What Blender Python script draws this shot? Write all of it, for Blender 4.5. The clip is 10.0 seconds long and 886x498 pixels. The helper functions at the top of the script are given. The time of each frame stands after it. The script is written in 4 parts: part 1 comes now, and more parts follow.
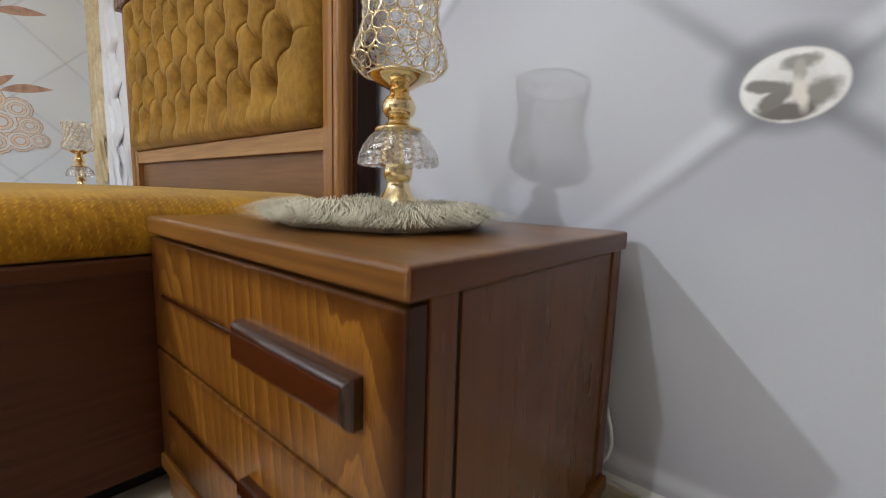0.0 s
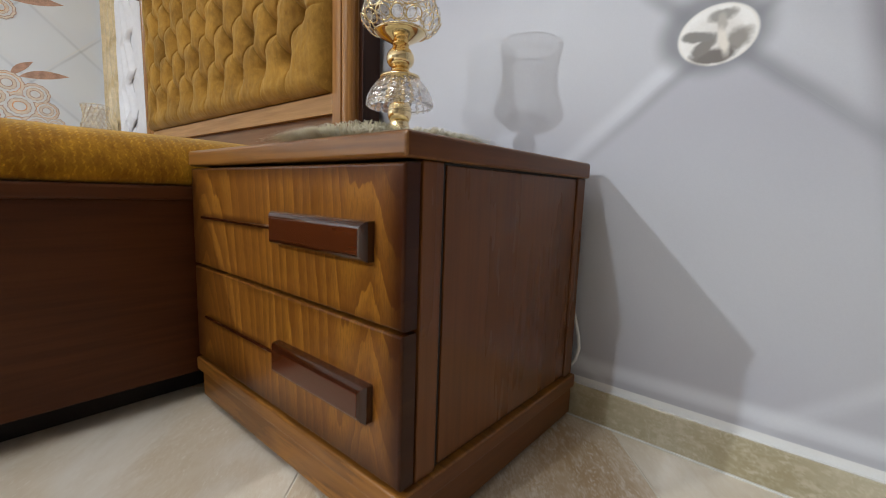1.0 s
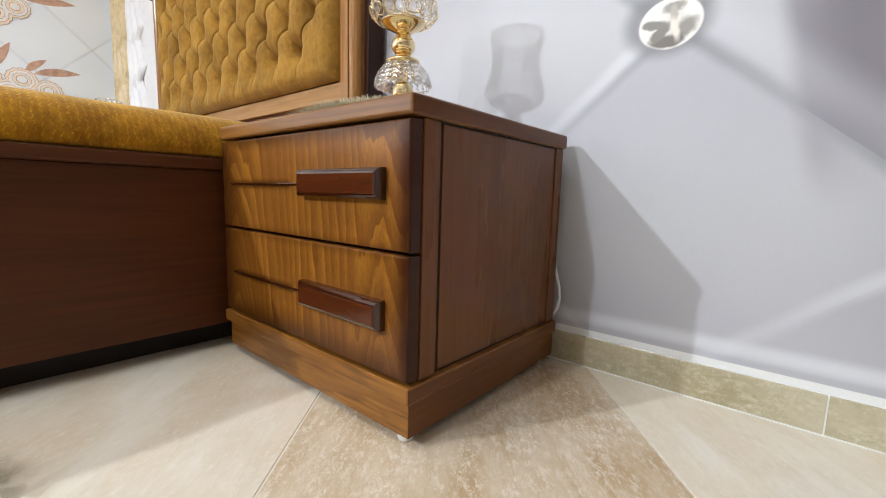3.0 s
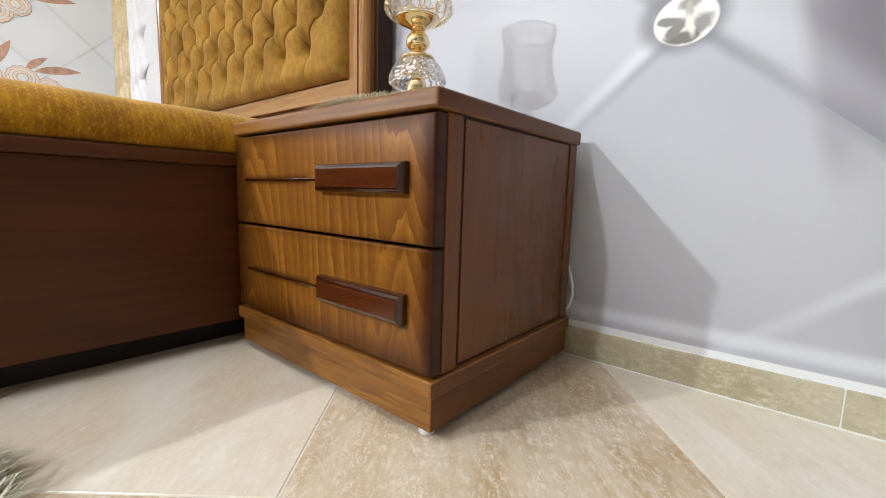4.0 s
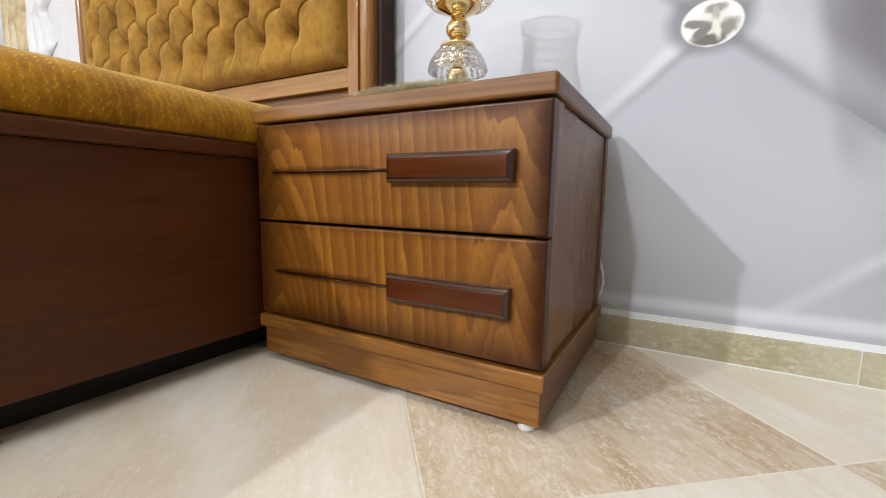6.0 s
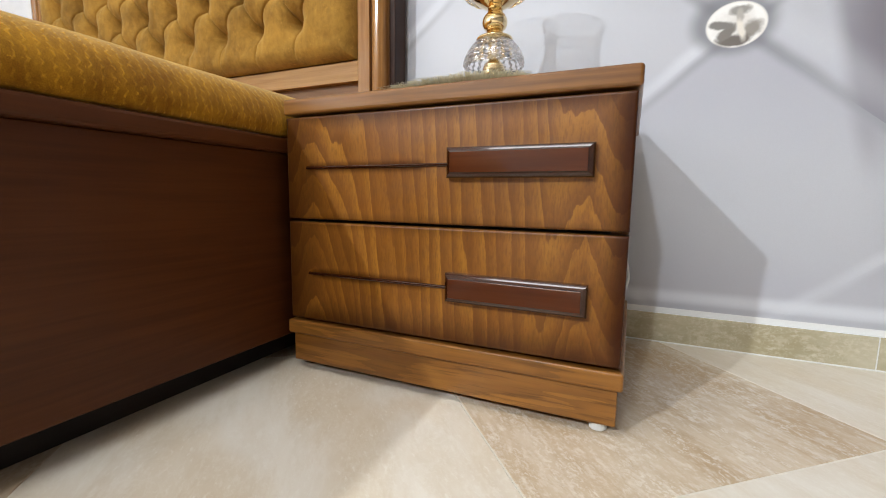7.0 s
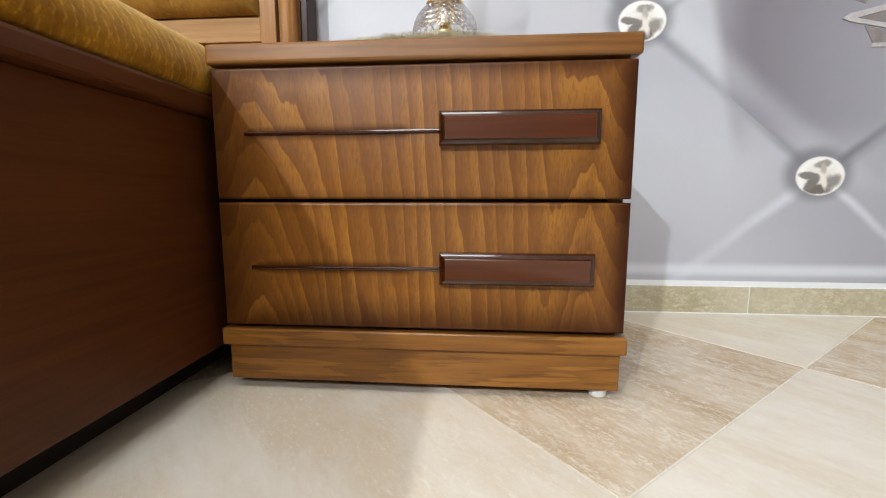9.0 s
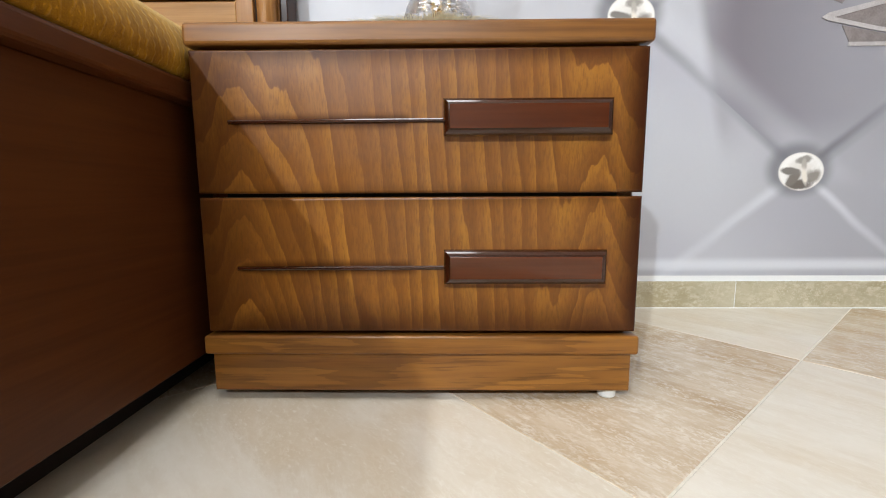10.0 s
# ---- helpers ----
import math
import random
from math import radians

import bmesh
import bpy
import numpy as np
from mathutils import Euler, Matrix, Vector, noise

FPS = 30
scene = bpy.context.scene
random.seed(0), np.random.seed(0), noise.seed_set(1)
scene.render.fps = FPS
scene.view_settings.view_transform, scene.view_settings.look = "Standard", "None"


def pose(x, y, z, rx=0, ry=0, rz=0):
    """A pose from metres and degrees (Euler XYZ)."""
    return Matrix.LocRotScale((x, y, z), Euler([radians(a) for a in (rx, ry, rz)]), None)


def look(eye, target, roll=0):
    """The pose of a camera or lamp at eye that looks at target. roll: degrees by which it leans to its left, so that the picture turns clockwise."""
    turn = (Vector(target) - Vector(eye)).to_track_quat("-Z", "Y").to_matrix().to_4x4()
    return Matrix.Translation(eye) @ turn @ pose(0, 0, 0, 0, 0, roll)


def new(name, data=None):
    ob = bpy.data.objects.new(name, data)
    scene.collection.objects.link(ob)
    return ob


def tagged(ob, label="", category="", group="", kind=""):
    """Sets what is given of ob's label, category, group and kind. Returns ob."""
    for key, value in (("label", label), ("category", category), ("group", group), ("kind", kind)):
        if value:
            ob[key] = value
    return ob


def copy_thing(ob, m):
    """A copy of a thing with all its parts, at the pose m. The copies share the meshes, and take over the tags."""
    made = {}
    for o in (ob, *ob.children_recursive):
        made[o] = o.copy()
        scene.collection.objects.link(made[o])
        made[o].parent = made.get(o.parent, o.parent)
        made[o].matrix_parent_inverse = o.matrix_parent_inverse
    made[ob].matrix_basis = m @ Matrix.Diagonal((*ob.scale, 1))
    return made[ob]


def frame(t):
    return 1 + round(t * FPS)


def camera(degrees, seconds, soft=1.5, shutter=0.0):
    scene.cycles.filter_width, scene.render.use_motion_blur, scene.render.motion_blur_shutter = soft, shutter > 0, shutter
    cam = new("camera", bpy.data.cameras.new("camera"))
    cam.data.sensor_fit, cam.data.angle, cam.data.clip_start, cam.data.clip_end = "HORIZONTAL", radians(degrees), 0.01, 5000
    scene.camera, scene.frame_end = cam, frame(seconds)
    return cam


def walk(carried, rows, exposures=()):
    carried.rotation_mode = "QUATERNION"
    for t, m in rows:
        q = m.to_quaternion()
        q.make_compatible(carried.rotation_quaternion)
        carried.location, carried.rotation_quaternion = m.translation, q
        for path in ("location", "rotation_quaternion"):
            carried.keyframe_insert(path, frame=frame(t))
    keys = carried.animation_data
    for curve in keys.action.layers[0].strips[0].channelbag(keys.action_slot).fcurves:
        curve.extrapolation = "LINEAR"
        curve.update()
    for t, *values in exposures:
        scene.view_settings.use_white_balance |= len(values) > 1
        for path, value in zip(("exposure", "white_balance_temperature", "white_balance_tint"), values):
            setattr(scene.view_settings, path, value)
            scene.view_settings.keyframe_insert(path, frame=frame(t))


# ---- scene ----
cam = camera(93.0, 10.0, soft=1.0, shutter=0.5)
METRES, EYE, TILT, LEAN, TURN = 1.1, 0.57, 0.0, 0.0, 40.4
ROWS = [
    (0.0, 0.0, 0.0, 0.0, 0.23, -7.66, -1.71),
    (0.5, 0.0078, -0.0682, -0.0609, 0.24, -7.55, -1.89),
    (1.0, 0.0145, -0.1358, -0.1062, 0.2, -7.58, -1.88),
    (1.5, 0.0193, -0.1886, -0.1315, 0.04, -7.42, -1.75),
    (2.0, 0.0225, -0.2288, -0.1503, 0.0, -7.43, -1.68),
    (3.5, 0.0115, -0.268, -0.175, -0.12, -7.4, -1.6),
    (4.0, -0.016, -0.2623, -0.1788, -0.42, -7.42, -1.63),
    (4.5, -0.055, -0.2491, -0.1817, -2.34, -7.39, -1.47),
    (5.0, -0.1073, -0.2395, -0.1858, -5.56, -7.39, -1.34),
    (5.5, -0.176, -0.2318, -0.1916, -8.61, -7.32, -1.13),
    (7.0, -0.3867, -0.1576, -0.2066, -16.31, -7.05, -0.8),
    (7.5, -0.4373, -0.1185, -0.2106, -20.87, -7.01, -0.62),
    (8.0, -0.4764, -0.0825, -0.2173, -26.0, -7.01, -0.4),
    (8.5, -0.5043, -0.0497, -0.2236, -31.3, -7.11, -0.06),
    (9.0, -0.5251, -0.0228, -0.2402, -35.69, -7.46, 0.02),
    (9.5, -0.5369, -0.0039, -0.2443, -38.0, -7.56, 0.25),
    (10.0, -0.538, 0.028, -0.2476, -39.55, -7.5, 0.24),
]
walk(cam, [(t, pose(0, 0, EYE, TILT, LEAN, TURN) @ pose(METRES * x, METRES * y, METRES * z, 90 + pitch, roll, yaw)) for t, x, y, z, yaw, pitch, roll in ROWS],
     exposures=[(0.0, -0.68), (0.5, -0.68), (1.0, -0.58), (1.5, -0.44), (2.0, -0.27), (3.5, 0.0), (5.5, 0.0), (7.5, -0.08), (9.0, 0.0), (10.0, 0.04)])


# ---- world, lamps ----
WALL_Y, LEFT_X, RIGHT_X, REAR_Y, CEIL = 0.728, -3.9, 2.6, -5.2, 2.8
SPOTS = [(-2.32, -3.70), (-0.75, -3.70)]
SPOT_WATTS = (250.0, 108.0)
# added overhead fill by the bed; only the spots follow from the shadows
FILL_PANEL, FILL_WATTS = (-0.75, -0.45), 17.0

world = bpy.data.worlds.new("world")
scene.world = world
world.use_nodes = True
world.node_tree.nodes["Background"].inputs[0].default_value = (0.75, 0.82, 1.0, 1)
world.node_tree.nodes["Background"].inputs[1].default_value = 0.05


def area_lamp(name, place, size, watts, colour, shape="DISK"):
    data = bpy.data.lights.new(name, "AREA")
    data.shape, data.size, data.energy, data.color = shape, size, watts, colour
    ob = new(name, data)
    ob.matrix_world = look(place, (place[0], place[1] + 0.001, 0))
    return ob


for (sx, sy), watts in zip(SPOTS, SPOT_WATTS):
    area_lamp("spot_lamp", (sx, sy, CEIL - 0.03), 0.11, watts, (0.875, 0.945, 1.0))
area_lamp("fill_lamp", (*FILL_PANEL, CEIL - 0.035), 0.9, FILL_WATTS, (0.90, 0.95, 1.0), "SQUARE")


# ---- node helpers ----
class Nodes:
    """A material's tree, with short ways to write sums."""

    def __init__(self, name):
        self.mat = bpy.data.materials.new(name)
        self.mat.use_nodes = True
        self.t = self.mat.node_tree
        self.bsdf = self.t.nodes["Principled BSDF"]
        self.coord = self.t.nodes.new("ShaderNodeTexCoord").outputs["Object"]
        sep = self.t.nodes.new("ShaderNodeSeparateXYZ")
        self.t.links.new(self.coord, sep.inputs[0])
        self.x, self.y, self.z = sep.outputs

    def put(self, socket, value):
        if isinstance(value, bpy.types.NodeSocket):
            self.t.links.new(value, socket)
        elif isinstance(value, tuple) and len(value) == 3 and socket.type == "RGBA":
            socket.default_value = (*value, 1)
        else:
            socket.default_value = value

    def m(self, op, a, b=0.0, c=0.0):
        n = self.t.nodes.new("ShaderNodeMath")
        n.operation = op
        for s, v in zip(n.inputs, (a, b, c)):
            self.put(s, v)
        return n.outputs[0]

    def add(self, a, b): return self.m("ADD", a, b)
    def sub(self, a, b): return self.m("SUBTRACT", a, b)
    def mul(self, a, b): return self.m("MULTIPLY", a, b)

    def ramp(self, v, lo, hi, a=0.0, b=1.0):
        """v from lo..hi to a..b, smooth and clamped."""
        n = self.t.nodes.new("ShaderNodeMapRange")
        n.interpolation_type = "SMOOTHSTEP"
        for s, k in zip(n.inputs, (v, lo, hi, a, b)):
            self.put(s, k)
        return n.outputs[0]

    def vec(self, x, y, z):
        n = self.t.nodes.new("ShaderNodeCombineXYZ")
        for s, k in zip(n.inputs, (x, y, z)):
            self.put(s, k)
        return n.outputs[0]

    def scaled(self, sx, sy, sz, rz=0.0, shift=None):
        n = self.t.nodes.new("ShaderNodeMapping")
        self.t.links.new(self.coord, n.inputs[0])
        n.inputs["Scale"].default_value = (sx, sy, sz)
        n.inputs["Rotation"].default_value = (0, 0, rz)
        if shift is not None:
            self.put(n.inputs["Location"], shift)
        return n.outputs[0]

    def noise(self, vector=None, scale=5.0, detail=4.0, rough=0.55, distort=0.0):
        n = self.t.nodes.new("ShaderNodeTexNoise")
        self.put(n.inputs["Vector"], vector or self.coord)
        for k, v in (("Scale", scale), ("Detail", detail), ("Roughness", rough), ("Distortion", distort)):
            n.inputs[k].default_value = v
        return n.outputs["Fac"]

    def mix(self, f, a, b, mode="MIX"):
        n = self.t.nodes.new("ShaderNodeMix")
        n.data_type, n.blend_type = "RGBA", mode
        self.put(n.inputs[0], f)
        self.put(n.inputs[6], a)
        self.put(n.inputs[7], b)
        return n.outputs[2]

    def curve(self, v, points):
        n = self.t.nodes.new("ShaderNodeFloatCurve")
        self.put(n.inputs["Value"], v)
        c = n.mapping.curves[0]
        c.points[0].location, c.points[1].location = points[0], points[-1]
        for p in points[1:-1]:
            c.points.new(*p)
        n.mapping.update()
        return n.outputs[0]

    def random(self):
        return self.t.nodes.new("ShaderNodeObjectInfo").outputs["Random"]

    def done(self, colour, rough=0.5, bump=None, strength=0.3, distance=0.002, **more):
        self.put(self.bsdf.inputs["Base Color"], colour)
        self.put(self.bsdf.inputs["Roughness"], rough)
        for k, v in more.items():
            self.put(self.bsdf.inputs[k.replace("_", " ")], v)
        if bump is not None:
            n = self.t.nodes.new("ShaderNodeBump")
            n.inputs["Strength"].default_value, n.inputs["Distance"].default_value = strength, distance
            self.t.links.new(bump, n.inputs["Height"])
            self.t.links.new(n.outputs[0], self.bsdf.inputs["Normal"])
        return self.mat


# ---- materials ----
def veneer():
    """Golden beech veneer: banded cathedral figure, airbrushed dark rim, bed's shade painted in at left; local x
    across, z up.
    """
    n = Nodes("veneer")
    wob = n.sub(n.noise(n.scaled(9, 1, 2.2), 1.0, 3), 0.5)
    spread = n.sub(n.noise(n.scaled(26, 1, 0.9), 1.0, 2, 0.6), 0.5)
    fine = n.sub(n.noise(n.scaled(70, 1, 26), 1.0, 4, 0.7), 0.5)
    u = n.m("DIVIDE", n.add(n.x, 0.31), 0.62)
    g = n.curve(u, [(0, 0.13), (0.05, 0.075), (0.115, 0.02), (0.16, 0.07), (0.25, 0.17), (0.4, 0.36), (0.55, 0.58), (0.7, 0.79), (0.78, 0.92), (0.815, 0.96),
                    (0.85, 0.935), (0.88, 0.90), (0.91, 0.92), (0.95, 0.975), (0.97, 0.98), (1, 0.93)])
    ragged = n.ramp(u, 0.74, 0.86, 0.22, 0.42)
    f = n.add(n.mul(g, 18.0), n.add(n.mul(n.z, 17.0), n.add(n.mul(wob, 1.2), n.add(n.mul(spread, 1.7), n.mul(fine, ragged)))))
    f = n.add(f, n.mul(n.mul(n.ramp(u, 0.12, 0.34), n.ramp(u, 0.9, 0.74)), n.mul(n.sub(n.z, 0.296), -13.5)))
    band = n.m("FRACT", f)
    # each growth band has a depth of its own
    depth = n.m("FRACT", n.mul(n.m("SINE", n.mul(n.m("FLOOR", f), 12.99)), 437.58))
    edge = n.ramp(band, 0.94, 0.985)
    saw = n.mul(n.mul(n.m("POWER", band, 1.3), n.sub(1.0, edge)), n.ramp(depth, 0.0, 1.0, 0.50, 1.0))
    second = n.m("FRACT", n.add(n.mul(f, 2.7), n.mul(fine, 0.5)))
    saw = n.add(n.mul(saw, 0.95), n.mul(n.m("POWER", second, 2.0), 0.12))
    pores = n.m("MAXIMUM", n.ramp(n.noise(n.scaled(420, 1, 70), 1.0, 2), 0.4, 0.75), n.ramp(n.noise(n.scaled(900, 1, 110), 1.0, 2), 0.6, 0.72))
    blot = n.noise(n.scaled(6, 1, 5), 1.0, 3)
    col = n.mix(saw, (0.172, 0.056, 0.0056), (0.392, 0.162, 0.0185))
    col = n.mix(n.mul(edge, 0.25), col, (0.18, 0.06, 0.01))
    col = n.mix(n.mul(pores, 0.48), col, (0.11, 0.038, 0.008))
    col = n.mix(n.ramp(blot, 0.35, 0.8, 0.0, 0.35), col, (0.25, 0.085, 0.015))
    # airbrushed rim of dark stain round each drawer front and along the inlaid line; widened at left to paint in the
    # bed's shade
    rim = n.m("MAXIMUM", n.ramp(n.x, 0.252, 0.296), n.ramp(n.x, -0.20, -0.298, 0.0, 0.88))
    rim = n.m("MAXIMUM", rim, n.ramp(n.z, 0.452, 0.488, 0, 0.85))
    rim = n.m("MAXIMUM", rim, n.ramp(n.z, 0.165, 0.1, 0, 0.9))
    rim = n.m("MAXIMUM", rim, n.ramp(n.m("ABSOLUTE", n.sub(n.z, 0.296)), 0.022, 0.0, 0, 0.4))
    line = n.m("MINIMUM", n.m("ABSOLUTE", n.sub(n.z, 0.393)), n.m("ABSOLUTE", n.sub(n.z, 0.197)))
    line = n.mul(n.ramp(line, 0.014, 0.002, 0, 0.75), n.mul(n.ramp(n.x, -0.262, -0.24), n.ramp(n.x, 0.0, -0.02, 0.0, 1.0)))
    rim = n.m("MAXIMUM", rim, line)
    rim = n.mul(rim, n.ramp(n.noise(n.scaled(14, 1, 14), 1.0, 3), 0.1, 0.6, 0.85, 1.0))
    col = n.mix(n.mul(rim, 0.95), col, (0.034, 0.0068, 0.0018))
    rough = n.ramp(n.noise(None, 35, 3), 0.3, 0.7, 0.29, 0.36)
    return n.done(col, rough, n.add(n.mul(pores, 0.4), n.noise(None, 25, 2)), 0.04, 0.001, Coat_Weight=0.12, Coat_Roughness=0.08,
                  Specular_IOR_Level=n.sub(0.50, n.mul(rim, 0.34)))


def stained(name, dark, light, axis, rough=0.3, coat=0.4, ring=0.0, gloss=0.18):
    """Stained and lacquered wood with its grain along the axis."""
    n = Nodes(name)
    s = [95.0, 95.0, 95.0]
    s[axis] = 4.0
    big = [9.0, 9.0, 9.0]
    big[axis] = 1.2
    a = n.noise(n.scaled(*s), 1.0, 4, 0.6, 0.1)
    b = n.noise(n.scaled(*big), 1.0, 3, 0.5, 0.25)
    pores = n.ramp(n.noise(n.scaled(*[k * 3 for k in s]), 1.0, 2), 0.5, 0.8)
    f = n.add(n.mul(a, 0.55), n.mul(b, 0.5))
    col = n.mix(n.ramp(f, 0.35, 0.7), dark, light)
    if ring:
        w = n.m("FRACT", n.add(n.mul(b, 9.0), n.mul(a, 1.1)))
        col = n.mix(n.mul(n.ramp(w, 0.55, 0.98), ring), col, tuple(k * 0.45 for k in dark))
        streak = n.ramp(n.noise(n.scaled(*[k * 2.2 for k in s]), 1.0, 3, 0.6), 0.52, 0.66)
        col = n.mix(n.mul(streak, n.ramp(b, 0.35, 0.6, 0.25, 0.6)), col, tuple(k * 0.5 for k in dark))
    col = n.mix(n.mul(pores, 0.07), col, tuple(k * 0.55 for k in dark))
    r = n.ramp(n.noise(n.scaled(*big), 2.0, 3), 0.3, 0.7, rough, rough + 0.02)
    return n.done(col, r, n.noise(n.scaled(*[k * 0.3 for k in s]), 1.0, 1), 0.006, 0.001, Coat_Weight=coat, Coat_Roughness=0.12, Specular_IOR_Level=gloss)


def velvet(name, a, b, crinkle=False):
    n = Nodes(name)
    big = n.noise(None, 7, 4, 0.6)
    fine = n.noise(None, 900, 2)
    nap = n.noise(n.scaled(70, 70, 45), 1.0, 4, 0.65)
    worn = n.ramp(n.noise(n.scaled(190, 190, 150), 1.0, 3, 0.6), 0.60, 0.74)
    f = n.add(n.mul(big, 0.6), n.add(n.mul(nap, 0.3), n.add(n.mul(fine, 0.25), n.mul(worn, 0.16))))
    h = n.add(n.mul(fine, 0.4), n.mul(nap, 0.3))
    if crinkle:
        # rows of little crimped ribs running over the edge
        w = n.sub(n.noise(n.scaled(60, 40, 60), 1.0, 3), 0.5)
        run = n.sub(n.z, n.x)
        zig = n.m("PINGPONG", n.add(n.mul(run, 150.0), n.mul(w, 2.2)), 1.0)
        k = n.m("SINE", n.add(n.mul(n.y, 520.0), n.add(n.mul(w, 7.0), n.mul(zig, 1.5))))
        seg = n.m("SINE", n.add(n.mul(run, 410.0), n.mul(w, 12.0)))
        rib = n.mul(n.ramp(k, 0.45, 1.0), n.ramp(seg, -0.9, 0.6, 0.25, 1.0))
        h = n.add(n.mul(rib, 2.2), n.add(h, n.mul(n.noise(None, 60, 3), 1.2)))
        f = n.add(n.mul(f, 0.88), n.mul(rib, 0.085))
    col = n.mix(n.ramp(f, 0.35, 0.85), a, b)
    return n.done(col, 0.85, h, 0.3 if crinkle else 0.45, 0.0014 if crinkle else 0.0012, Sheen_Weight=0.55 if crinkle else 0.35, Sheen_Roughness=0.4,
                  Sheen_Tint=(1.0, 0.82, 0.42), Specular_IOR_Level=0.2)


def marble(name, base, dark, vein, rough=0.14, along=0.0, speck=0.25):
    """Polished stone tile: cloudy streaks one way, thin pale veins, small pits; every tile differs."""
    n = Nodes(name)
    shift = n.vec(n.mul(n.random(), 37.0), n.mul(n.random(), 91.0), 0.0)
    st = n.scaled(2.8, 6.5, 4.0, along, shift)
    a = n.noise(st, 1.0, 6, 0.62, 1.1)
    b = n.noise(n.scaled(6, 26, 10, along, shift), 1.0, 5, 0.68, 0.9)
    c = n.noise(n.scaled(5, 14, 7, along, shift), 1.0, 5, 0.6, 1.8)
    pit = n.ramp(n.noise(n.scaled(60, 150, 80, along, shift), 1.0, 3), 0.58, 0.72)
    col = n.mix(n.ramp(n.add(n.mul(a, 0.65), n.mul(b, 0.35)), 0.34, 0.72), base, dark)
    fleck = n.ramp(n.noise(n.scaled(38, 80, 60, along, shift), 1.0, 5, 0.7), 0.47, 0.64)
    col = n.mix(n.mul(fleck, n.ramp(b, 0.35, 0.65, speck * 0.3, speck)), col, vein)
    dirt = n.ramp(n.noise(n.scaled(9, 30, 20, along, shift), 1.0, 6, 0.7, 0.6), 0.55, 0.72)
    col = n.mix(n.mul(dirt, speck * 0.45), col, tuple(k * 0.85 for k in dark))
    warm = n.ramp(n.noise(n.scaled(4, 7, 5, along, shift), 1.0, 3, 0.5, 0.6), 0.42, 0.66)
    col = n.mix(n.mul(warm, 0.35), col, (dark[0], dark[1] * 0.94, dark[2] * 0.82))
    chip = n.ramp(n.noise(n.scaled(120, 190, 150, along, shift), 1.0, 3, 0.6, 0.8), 0.53, 0.62)
    col = n.mix(n.mul(chip, n.ramp(c, 0.40, 0.60, speck * 0.10, speck * 0.70)), col, vein)
    thin = n.ramp(n.m("ABSOLUTE", n.sub(c, 0.5)), 0.022, 0.0)
    col = n.mix(n.mul(thin, 0.13), col, vein)
    col = n.mix(n.mul(pit, n.ramp(a, 0.4, 0.65, 0.05, 0.5)), col, vein)
    col = n.mix(n.ramp(n.random(), 0.0, 1.0, 0.0, 0.16), col, dark)
    r = n.ramp(n.noise(None, 18, 4), 0.3, 0.7, rough, rough + 0.1)
    return n.done(col, r, n.add(n.mul(pit, 0.6), b), 0.05, 0.001)


def plain(name, colour, rough=0.5, spread=0.12, scale=30.0, bump=0.05, **more):
    n = Nodes(name)
    f = n.add(n.mul(n.noise(None, scale, 4), 0.6), n.mul(n.noise(None, scale * 9, 2), 0.4))
    col = n.mix(n.ramp(f, 0.3, 0.7), tuple(k * (1 - spread) for k in colour), tuple(min(1, k * (1 + spread)) for k in colour))
    return n.done(col, rough, f, bump, 0.001, **more)


